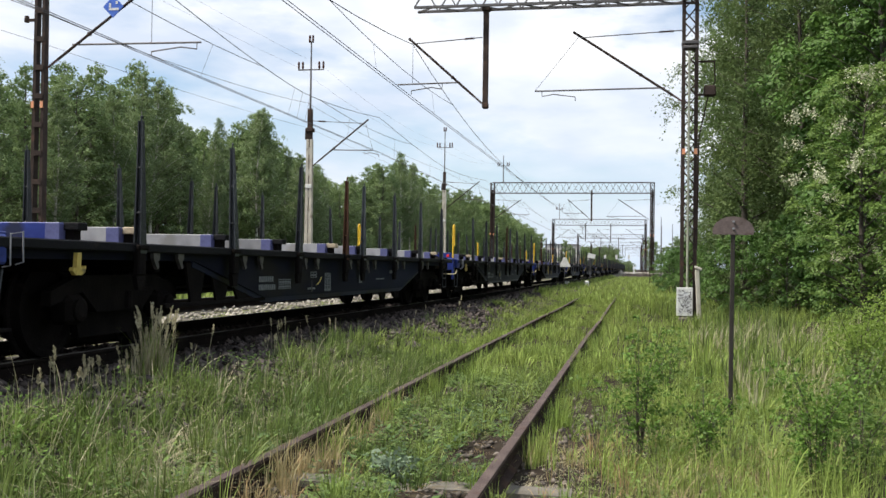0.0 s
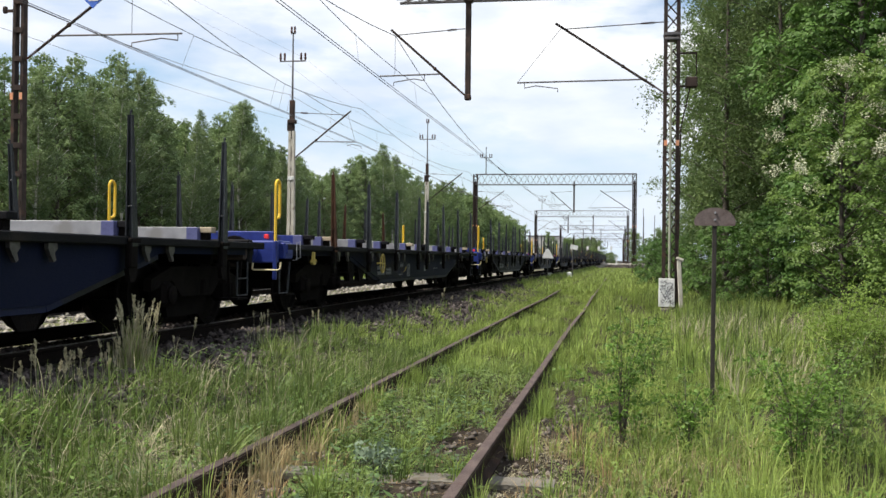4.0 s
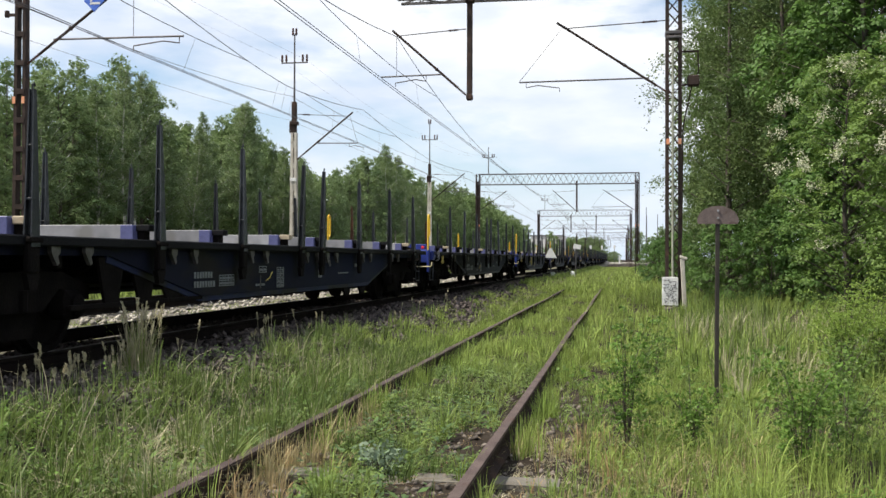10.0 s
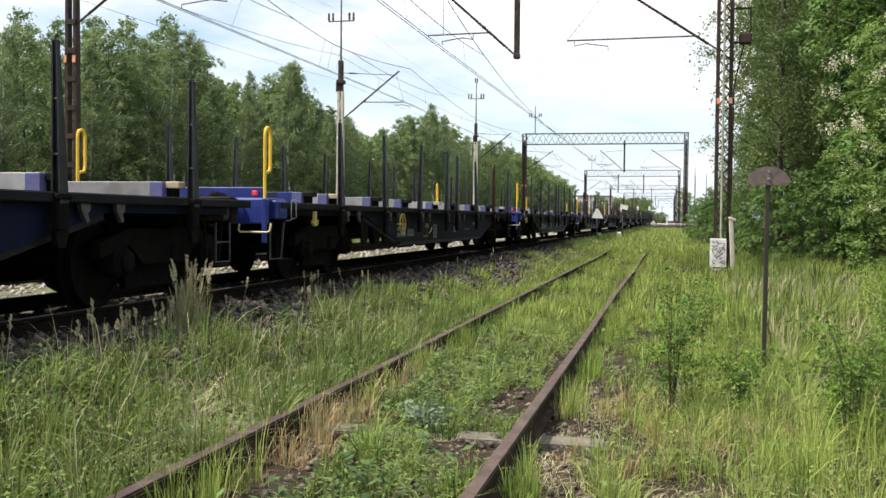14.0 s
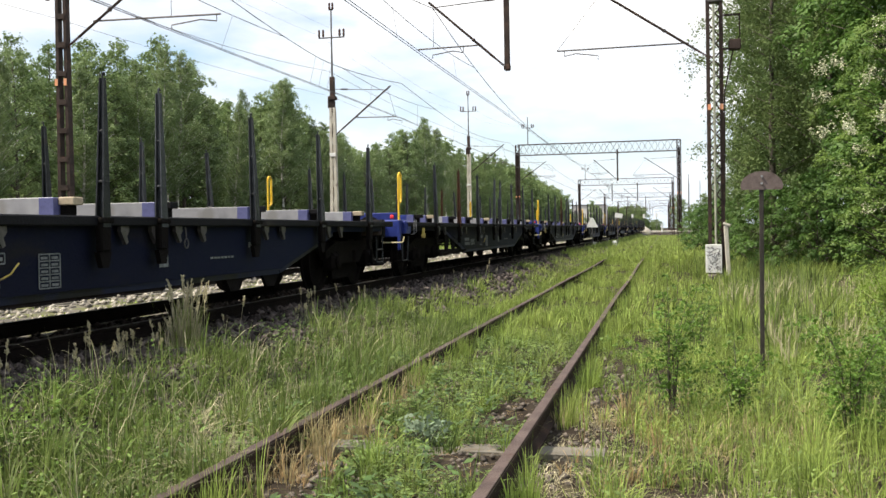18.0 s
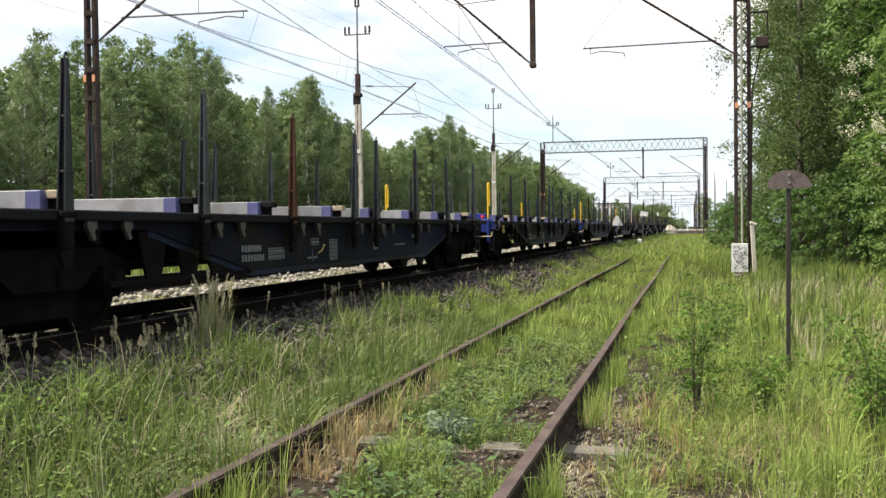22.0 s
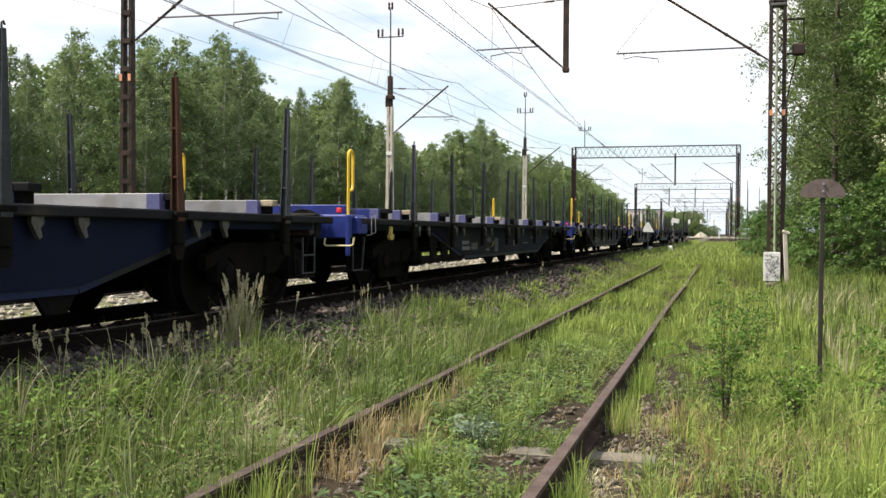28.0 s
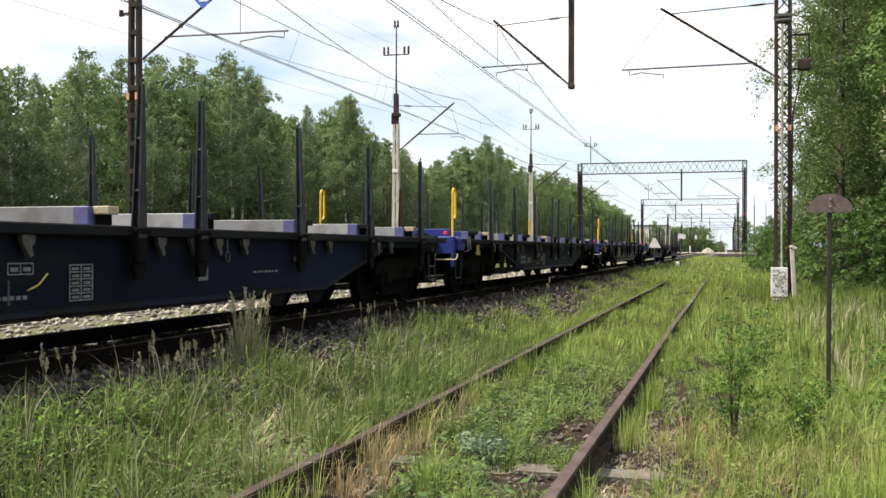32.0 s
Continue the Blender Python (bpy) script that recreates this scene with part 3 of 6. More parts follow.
def handrail(s, y):
    """A tall bent-tube loop standing on the wagon's end."""
    x = s * 1.30
    top = DECK + 0.92
    path = [(x, y, DECK - 0.05), (x, y, top - 0.08)]
    path += [(x, y + 0.085 - 0.085 * math.cos(a), top - 0.085 + 0.085 * math.sin(a)) for a in np.linspace(0, math.pi, 7)]
    path += [(x, y + 0.17, top - 0.48), (x, y + 0.14, top - 0.54), (x, y + 0.03, top - 0.56)]
    return Geo().tube(path, 0.021, 8)


def wagon():
    w = thing("flat_wagon", pose(MAIN_1, 0, TOP_MAIN), "dark steel flat wagon with upright stakes and a blue end", "railway wagon", "wagons of the train")
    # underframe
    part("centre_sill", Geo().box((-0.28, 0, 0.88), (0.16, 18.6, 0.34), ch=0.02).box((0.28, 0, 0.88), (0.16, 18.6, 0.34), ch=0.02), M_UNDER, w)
    for s in (-1, 1):
        g = belly(s * 1.28, 0.03)
        g.box((s * 1.26, 0.35, 1.03), (0.16, 18.4, 0.035), ch=0.01)
        flange = Geo()
        for a, b in (((-3.1, 0.46), (4.65, 0.46)), ((-5.3, 0.93), (-3.1, 0.46)), ((4.65, 0.46), (6.8, 0.93))):
            flange.bar((s * 1.255, a[0], a[1] + 0.012), (s * 1.255, b[0], b[1] + 0.012), 0.03, 0.15)
        sill = part("side_sill", g, M_SIDE, w, "fish-bellied dark blue side sill with faded white markings")
        part("bottom_flange", flange, M_FLANGE, sill, "dark blue bottom flange")
        if s > 0:
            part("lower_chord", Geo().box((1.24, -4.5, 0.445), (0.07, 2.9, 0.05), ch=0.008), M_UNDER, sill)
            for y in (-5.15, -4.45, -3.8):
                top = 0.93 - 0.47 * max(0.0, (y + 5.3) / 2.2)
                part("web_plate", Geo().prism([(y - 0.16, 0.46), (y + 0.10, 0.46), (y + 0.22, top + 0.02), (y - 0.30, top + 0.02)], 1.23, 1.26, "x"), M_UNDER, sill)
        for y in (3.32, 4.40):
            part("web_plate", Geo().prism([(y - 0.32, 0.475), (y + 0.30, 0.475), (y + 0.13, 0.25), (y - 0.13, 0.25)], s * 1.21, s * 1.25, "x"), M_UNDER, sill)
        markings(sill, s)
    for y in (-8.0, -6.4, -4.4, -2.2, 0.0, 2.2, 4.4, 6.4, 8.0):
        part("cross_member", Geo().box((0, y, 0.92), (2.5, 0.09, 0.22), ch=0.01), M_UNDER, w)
    deck = part("deck_frame", Geo().box((-HALF + 0.04, 0, DECK - 0.045), (0.08, 18.9, 0.09), ch=0.012).box((HALF - 0.04, 0, DECK - 0.045), (0.08, 18.9, 0.09), ch=0.012), M_FRAME, w)
    me = Geo().box((0, 0, 0), (2.62, 0.62, 0.045), ch=0.006).mesh("plank", M_PLANK)
    for i in range(30):
        ob = new("plank", me)
        ob.parent = deck
        ob.matrix_local = pose(0, -9.135 + 0.63 * i, DECK - 0.03)
    # stakes with their pockets
    stake_me = stake_mesh()
    pocket = Geo().box((0, 0, -0.17), (0.07, 0.16, 0.30), ch=0.015).box((0.03, 0, -0.04), (0.05, 0.20, 0.05), ch=0.01).prism([(-0.10, -0.32), (0.10, -0.32), (0.05, -0.46), (-0.05, -0.46)], -0.03, 0.02, "x").mesh("stake_pocket", M_UNDER)
    for s in (-1, 1):
        for i, y in enumerate(STAKE_YS):
            p = new("stake_pocket", pocket)
            p.parent = w
            p.matrix_local = pose(s * (HALF + 0.0), y, DECK, 0, 0, 0 if s > 0 else 180)
            k = new("stake", stake_me)
            k.parent = w
            k.matrix_local = pose(s * (HALF + 0.0), y, DECK - 0.10, random.uniform(-2.2, 1.0), s * random.uniform(-1.8, 1.0), 0 if s > 0 else 180)
            for d in (0.42, 0.98):
                if s > 0 and y + d < 8.5:
                    hook(w, y + d)
    # bolsters
    for y in BOLSTER_YS:
        blue = y < -7
        b = part("bolster", Geo().box((-0.06, 0, 0.08), (2.42, 0.17, 0.16), ch=0.006), M_BLUE if blue else M_BOLSTER, w, "blue painted end bolster" if blue else "pale grey steel cross bolster")
        b.matrix_local = pose(0, y, DECK)
        part("painted_end", Geo().box((1.085, 0, 0.081), (0.145, 0.176, 0.155), ch=0.005), M_VIOLET, b, "violet painted bolster end")
        part("stop_block", Geo().box((1.205, 0.06, 0.05), (0.09, 0.12, 0.10), ch=0.008), M_UNDER, b, "black stop block")
        part("stop_cap", Geo().box((1.235, 0.05, 0.128), (0.155, 0.15, 0.07), ch=0.008), M_TIMBER if int(y * 10) % 3 == 0 else M_FRAME, b, "pale timber stop cap" if int(y * 10) % 3 == 0 else "dark stop cap")
    blue_end(w)
    plain_end(w)
    for y in (-6.8, 8.05):
        bogie(w, y)
    brake_gear(w)
    for c in w.children:
        if c.name.split(".")[0] not in ("stake", "stake_pocket", "lashing_hook", "bolster", "side_sill"):
            c.location.y += 0.3 if c.location.y > -9.0 and c.name.split(".")[0] not in ("headstock", "lashing_ring") else 0.03
    return w


def stake_mesh():
    """A tapering flanged upright."""
    g = Geo()
    h = 1.32
    def section(w, d, t, z):
        a, b, c, e = d / 2, d / 2 - t, w / 2, t / 2
        return [(-a, -c, z), (-b, -c, z), (-b, -e, z), (b, -e, z), (b, -c, z), (a, -c, z), (a, c, z), (b, c, z), (b, e, z), (-b, e, z), (-b, c, z), (-a, c, z)]
    zs = [0.0, 0.3, 0.8, h]
    verts = []
    for z in zs:
        u = z / h
        verts += section(0.125 - 0.086 * u, 0.085 - 0.035 * u, 0.014 - 0.003 * u, z)
    faces = [(r * 12 + q, r * 12 + (q + 1) % 12, r * 12 + 12 + (q + 1) % 12, r * 12 + 12 + q) for r in range(3) for q in range(12)]
    faces += [tuple(range(12))[::-1], tuple(range(36, 48))]
    g.add(verts, faces)
    g.box((0, 0, 0.40), (0.079, 0.090, 0.02), ch=0.004).box((0, 0, 0.85), (0.062, 0.064, 0.014), ch=0.003)
    g.tube([(0, 0, h - 0.02), (0, 0.0, h + 0.04), (0, 0.02, h + 0.055), (0, 0.035, h + 0.03)], 0.009, 5)
    return g.mesh("stake", M_STAKE)


HOOK_MESH = []


def hook(w, y):
    if not HOOK_MESH:
        g = Geo().prism([(-0.07, 0), (0.07, 0), (0.075, -0.05), (0.03, -0.09), (0.055, -0.15), (0.02, -0.17), (-0.03, -0.11), (-0.07, -0.05)], -0.02, 0.02, "x")
        HOOK_MESH.append(g.mesh("lashing_hook", M_HOOK))
    ob = new("lashing_hook", HOOK_MESH[0])
    ob.parent = w
    ob.matrix_local = pose(HALF - 0.05, y, DECK - 0.09)


def markings(sill, s):
    """Faded stencilled tables and plates as thin bars on the side."""
    x = s * 1.302

    def strip(y0, y1, z0, z1, mat=M_MARK):
        return Geo().box((x, (y0 + y1) / 2, (z0 + z1) / 2), (0.006, y1 - y0, z1 - z0))

    def table(y0, y1, z0, z1, rows, cols):
        g = Geo()
        t = 0.011
        for k in range(rows + 1):
            z = z0 + (z1 - z0) * k / rows
            g.box((x, (y0 + y1) / 2, z), (0.006, y1 - y0, t))
        for k in range(cols + 1):
            y = y0 + (y1 - y0) * k / cols
            g.box((x, y, (z0 + z1) / 2), (0.006, t, z1 - z0))
        for k in range(rows):
            for c in range(cols):
                g.box((x, y0 + (y1 - y0) * (c + 0.5) / cols, z0 + (z1 - z0) * (k + 0.45) / rows), (0.006, (y1 - y0) / cols * 0.6, (z1 - z0) / rows * 0.38))
        return g

    tagged(part("marking", table(-2.62, -2.15, 0.57, 0.70, 2, 5), M_MARK, sill, "faded white load table"), kind="stuff")
    tagged(part("marking", table(-0.55, -0.26, 0.50, 0.78, 5, 2), M_MARK, sill, "faded white dimension table"), kind="stuff")
    tagged(part("marking", table(-1.25, -0.98, 0.72, 0.80, 1, 2), M_MARK, sill, "small white stencilled panel"), kind="stuff")
    for row, z, n, h in ((0, 0.71, 7, 0.075), (1, 0.60, 8, 0.075)):
        g = Geo()
        for k in range(n):
            g.box((x, -3.33 + 0.078 * k, z), (0.006, 0.05, h))
        tagged(part("marking", g, M_MARK, sill, "white stencilled bars"), kind="stuff")
    g = Geo()
    for k in range(7):
        g.box((x, 2.6 + 0.09 * k, 0.66), (0.006, 0.06, 0.022))
    tagged(part("marking", g, M_MARK, sill, "worn white stencilled bars"), kind="stuff")
    g = Geo()
    for k in range(5):
        g.box((x, -1.35 + 0.07 * k, 0.55), (0.006, 0.05, 0.03))
    tagged(part("marking", g, M_MARK, sill, "worn white stencilled bars"), kind="stuff")
    part("plate", strip(1.42, 1.60, 0.60, 0.74), M_MARK, sill, "pale paper label")
    part("plate", strip(3.6, 3.8, 0.76, 0.82), M_MARK, sill, "pale paper label")
    part("lever", Geo().tube([(x + s * 0.03, -1.08, 0.60), (x + s * 0.05, -0.98, 0.64), (x + s * 0.05, -0.88, 0.72)], 0.008, 6), M_YELLOW_DULL, sill, "dull yellow brake change lever")
    part("lever", Geo().tube([(x + s * 0.03, -1.28, 0.50), (x + s * 0.03, -1.28, 0.68)], 0.008, 6), M_HOOK, sill)
    part("cable_ring", Geo().tube([(x + s * 0.02, 1.95, 1.0), (x + s * 0.03, 1.95, 0.88)] + [(x + s * 0.03, 1.95 + 0.045 * math.sin(a), 0.83 + 0.05 * math.cos(a)) for a in np.linspace(0, 6.28, 11)], 0.008, 5), M_HOOK, sill)


def blue_end(w):
    """The end with the platform: headstock, buffers, handrails, steps, tail lamp."""
    e = part("headstock", Geo().box((0, -9.42, 0.98), (2.64, 0.14, 0.32), ch=0.02), M_BLUE, w, "blue painted end headstock")
    part("end_platform", Geo().box((0, -9.1, DECK + 0.02), (2.6, 0.6, 0.05), ch=0.01), M_BLUE, e, "blue end platform")
    part("end_board", Geo().box((0, -9.36, DECK + 0.10), (2.5, 0.05, 0.16), ch=0.012), M_BLUE, e)
    g = Geo().box((1.20, -9.08, 1.0), (0.36, 0.36, 0.24), ch=0.02).box((1.385, -9.08, 1.02), (0.02, 0.24, 0.14), ch=0.006)
    part("gear_box", g, M_BLUE, e, "blue brake wheel housing")
    for y in (-9.0,):
        part("grab_loop", Geo().tube([(1.40, y, 0.86), (1.47, y, 0.87), (1.47, y, 1.12), (1.47, y + 0.16, 1.14), (1.47, y + 0.17, 0.90), (1.40, y + 0.17, 0.88)], 0.007, 6), M_BOLSTER, e, "pale grab loop")
    for s in (-1, 1):
        b = part("buffer", Geo().lathe([(0.17, 0), (0.17, -0.03), (0.12, -0.05), (0.12, -0.28)], (s * 0.875, -9.49, 0.98), 16, "y"), M_BLUE, e, "blue buffer barrel")
        part("buffer_head", Geo().lathe([(0.08, -0.27), (0.08, -0.40), (0.22, -0.41), (0.225, -0.43), (0.20, -0.45), (0.0, -0.46)], (s * 0.875, -9.49, 0.98), 18, "y"), M_UNDER, b)
        post = part("handrail", handrail(s, -9.46), M_YELLOW, e, "bent yellow tube handrail")
        part("post_sleeve", Geo().box((s * 1.30, -9.47, 0.86), (0.055, 0.055, 0.56), ch=0.01), M_BLUE, e, "blue handrail post")
        part("sleeve_drum", Geo().lathe([(0.05, s * 0.55), (0.135, s * 0.57), (0.14, s * 0.62), (0.14, s * 0.98), (0.12, s * 1.0)], (0, -9.12, 0.97), 16, "x"), M_BLUE, e, "blue cylindrical drum")
        part("shunter_handle", Geo().tube([(s * 0.99, -9.52, 0.82), (s * 0.98, -9.53, 0.74), (s * 1.01, -9.54, 0.72), (s * 1.37, -9.54, 0.72), (s * 1.40, -9.53, 0.74), (s * 1.41, -9.52, 0.83)], 0.013, 6), M_CREAM, e, "cream bent grab bar under the headstock")
        part("step_hanger", Geo().tube([(s * 1.33, -9.36, 0.84), (s * 1.33, -9.36, 0.38), (s * 1.33, -9.0, 0.38), (s * 1.33, -8.9, 0.84)], 0.013, 6), M_STAKE, e, "dark grey bent step bar")
        part("corner_step", Geo().box((s * 1.25, -9.0, 0.36), (0.26, 0.36, 0.03), ch=0.006).bar((s * 1.25, -9.14, 0.36), (s * 1.25, -9.24, 0.85), 0.03).bar((s * 1.25, -8.86, 0.36), (s * 1.25, -8.80, 0.85), 0.03), M_UNDER, e)
    part("tail_lamp", Geo().box((1.16, -9.44, DECK + 0.10), (0.07, 0.05, 0.07), ch=0.012), M_RED, e, "small red lamp")
    part("coupler", Geo().tube([(0, -9.45, 0.93), (0, -9.75, 0.93), (0, -9.9, 0.80), (0, -9.95, 0.92)], 0.035, 8), M_UNDER, e)
    part("brake_hose", Geo().tube([(0.42, -9.48, 0.86), (0.44, -9.62, 0.74), (0.43, -9.8, 0.50), (0.42, -10.0, 0.45), (0.40, -10.2, 0.52)], 0.022, 6), M_UNDER, e)
    part("lashing_ring", Geo().prism([(-7.93, 0.99), (-7.865, 0.99), (-7.87, 0.86), (-7.81, 0.855), (-7.805, 0.875), (-7.785, 0.87), (-7.80, 0.815), (-7.86, 0.79), (-7.95, 0.79), (-8.0, 0.83), (-7.99, 0.86), (-7.96, 0.85), (-7.94, 0.86)], 1.36, 1.40, "x"), M_YELLOW_DULL, w, "dull yellow painted rope hook")


def plain_end(w):
    e = part("headstock", Geo().box((0, 9.42, 0.98), (2.64, 0.14, 0.32), ch=0.02), M_FRAME, w, "dark rusty end headstock")
    for s in (-1, 1):
        b = part("buffer", Geo().lathe([(0.17, 0), (0.17, 0.03), (0.12, 0.05), (0.12, 0.28)], (s * 0.875, 9.49, 0.98), 16, "y"), M_UNDER, e)
        part("buffer_head", Geo().lathe([(0.08, 0.27), (0.08, 0.40), (0.22, 0.41), (0.225, 0.43), (0.20, 0.45), (0.0, 0.46)], (s * 0.875, 9.49, 0.98), 18, "y"), M_UNDER, b)
        part("corner_step", Geo().box((s * 1.25, 9.0, 0.36), (0.26, 0.36, 0.03), ch=0.006).bar((s * 1.25, 9.14, 0.36), (s * 1.25, 9.24, 0.85), 0.03).bar((s * 1.25, 8.86, 0.36), (s * 1.25, 8.80, 0.85), 0.03), M_UNDER, e)
        part("step_hanger", Geo().tube([(s * 1.30, 9.34, 0.84), (s * 1.30, 9.34, 0.40), (s * 1.30, 8.98, 0.40), (s * 1.30, 8.98, 0.84)], 0.013, 6).tube([(s * 1.30, 9.34, 0.62), (s * 1.30, 8.98, 0.62)], 0.011, 6), M_STAKE, e, "dark grey bent step bars")
        part("headstock_plate", Geo().box((s * 1.05, 9.30, 0.97), (0.5, 0.10, 0.22), ch=0.03), M_RUST, e, "rust-stained end plate")
    part("coupler", Geo().tube([(0, 9.45, 0.93), (0, 9.75, 0.93), (0, 9.85, 0.84)], 0.035, 8), M_UNDER, e)


def brake_gear(w):
    part("air_tank", Geo().lathe([(0.05, -0.5), (0.17, -0.45), (0.18, -0.40), (0.18, 0.40), (0.17, 0.45), (0.05, 0.5)], (0.65, -1.2, 0.66), 14, "y"), M_UNDER, w)
    part("brake_rod", Geo().tube([(0.2, -6.0, 0.55), (0.2, 6.0, 0.55)], 0.02, 6).tube([(-0.25, -6.0, 0.6), (-0.25, 5.0, 0.6)], 0.015, 6), M_UNDER, w)
    for y in (-5.4, 5.3):
        for s in (-1, 1):
            part("strut", Geo().bar((s * 1.1, y, 0.92), (s * 0.3, y * 0.97, 0.50), 0.05), M_UNDER, w)


first = wagon()
WAGONS = [first]
for k in range(1, 19):
    WAGONS.append(copy_thing(first, pose(MAIN_1, 60.0 * k, TOP_MAIN)))
rusty = [c for c in first.children if c.name == "stake"][0].data.copy()
rusty.materials[0] = M_STAKE_RUST
for k, w in enumerate(WAGONS):
    for c in w.children:
        if c.name.startswith("stake") and not c.name.startswith("stake_pocket"):
            if random.random() < 0.045:
                c.data = rusty
                tagged(c, "rust-brown stake")
            c.matrix_basis = c.matrix_basis @ pose(0, 0, 0, random.uniform(-1.6, 1.6), random.uniform(-1.0, 1.0), 0)
for w in (WAGONS[3], WAGONS[7], WAGONS[16]):
    ring = [(1.42, -3.4 + 0.19 * math.cos(a), 0.80 + 0.19 * math.sin(a)) for a in np.linspace(0, 2 * math.pi, 21)]
    wheel = part("handwheel", Geo().tube(ring, 0.011, 6, cap=False).bar((1.42, -3.59, 0.80), (1.42, -3.21, 0.80), 0.02).bar((1.42, -3.4, 0.61), (1.42, -3.4, 0.99), 0.02).tube([(1.30, -3.4, 0.80), (1.44, -3.4, 0.80)], 0.02, 6), M_YELLOW_DULL, w, "yellow brake handwheel")


# ---- overhead line ----
def lattice(g, a, b, w, d, pitch, chord, brace, faces=("front", "side")):
    """A four-chord lattice column or beam from a to b, w wide and d deep."""
    a, b = Vector(a), Vector(b)
    axis = (b - a).normalized()
    u = Vector((1, 0, 0)) if abs(axis.z) > 0.9 else Vector((0, 0, 1))
    v = Vector((0, 1, 0))
    ends = [(su * w / 2, sv * d / 2) for su, sv in ((-1, -1), (1, -1), (1, 1), (-1, 1))]
    for su, sv in ends:
        g.bar(a + u * su + v * sv, b + u * su + v * sv, chord)
    n = max(2, int((b - a).length / pitch))
    for i in range(n):
        p, q = a + (b - a) * i / n, a + (b - a) * (i + 1) / n
        for k in range(4):
            (s0, t0), (s1, t1) = ends[k], ends[(k + 1) % 4]
            if i % 2:
                s0, t0, s1, t1 = s1, t1, s0, t0
            g.bar(p + u * s0 + v * t0, q + u * s1 + v * t1, brace)


def insulator(a, b, r=0.045):
    """A string of ribbed sheds along a bar from a to b."""
    a, b = Vector(a), Vector(b)
    g = Geo()
    n = 8
    L = (b - a).length
    prof = [(r * 0.4, 0)]
    for i in range(n):
        z = L * (i + 0.2) / n
        prof += [(r * 0.45, z), (r, z + 0.2 * L / n), (r * 0.45, z + 0.5 * L / n)]
    prof += [(r * 0.4, L)]
    t = Geo().lathe(prof, n=10)
    m = Matrix.Translation(a) @ (b - a).to_track_quat("Z", "Y").to_matrix().to_4x4()
    return g.add([m @ Vector(p) for p in t.v], t.f)


def cantilever(parent, x, foot_z, reach, rise, tube_z, tube_to, arm_from, arm_to, plumb=False):
    """A bracket on a mast at x: strut, tie with insulators, registration tube and steady arm; reaches are signed, from x."""
    s = -1 if reach < 0 else 1
    foot = Vector((x + s * 0.10, 0, foot_z))
    tip = Vector((x + reach, 0, foot_z + rise))
    d = tip - foot
    arm = part("bracket_strut", Geo().tube([foot + d * 0.12, tip, foot + d * 1.06], 0.034, 8), M_STEEL_DARK, parent)
    part("insulator", insulator(foot, foot + d * 0.13), M_INSUL, arm)
    part("strut_clamp", Geo().box(foot + d * 0.42, (0.09, 0.09, 0.09), ch=0.02), M_STEEL_DARK, arm)
    t0, t1 = Vector((x + s * 0.1, 0, tip.z + 0.08)), tip + Vector((-s * 0.06, 0, -0.05))
    part("tie_rod", Geo().tube([t0, t1], 0.014, 6), M_BEAM, arm)
    part("insulator", insulator(t0 + (t1 - t0) * 0.12, t0 + (t1 - t0) * 0.26), M_INSUL, arm)
    r0 = foot + d * ((tube_z - foot.z) / d.z)
    r1 = Vector((x + tube_to, 0, tube_z - 0.03))
    part("registration_tube", Geo().tube([r0 - (r1 - r0) * 0.03, r1], 0.022, 8), M_BEAM, arm)
    k, e = Vector((x + arm_from, 0, tube_z - 0.02)), Vector((x + arm_to, 0, tube_z - 0.26))
    mid = k.lerp(e, 0.35) + Vector((0, 0, -0.02))
    part("steady_arm", Geo().tube([k, k + Vector((0, 0, -0.16)), mid, e + Vector((0, 0, 0.05)), e + Vector((0, 0, -0.05))], 0.015, 6), M_BEAM, arm)
    part("hanger_wire", Geo().tube([tip, Vector((tip.x, 0, tube_z)) if plumb else r1], 0.007, 5), M_WIRE, arm)
    return arm


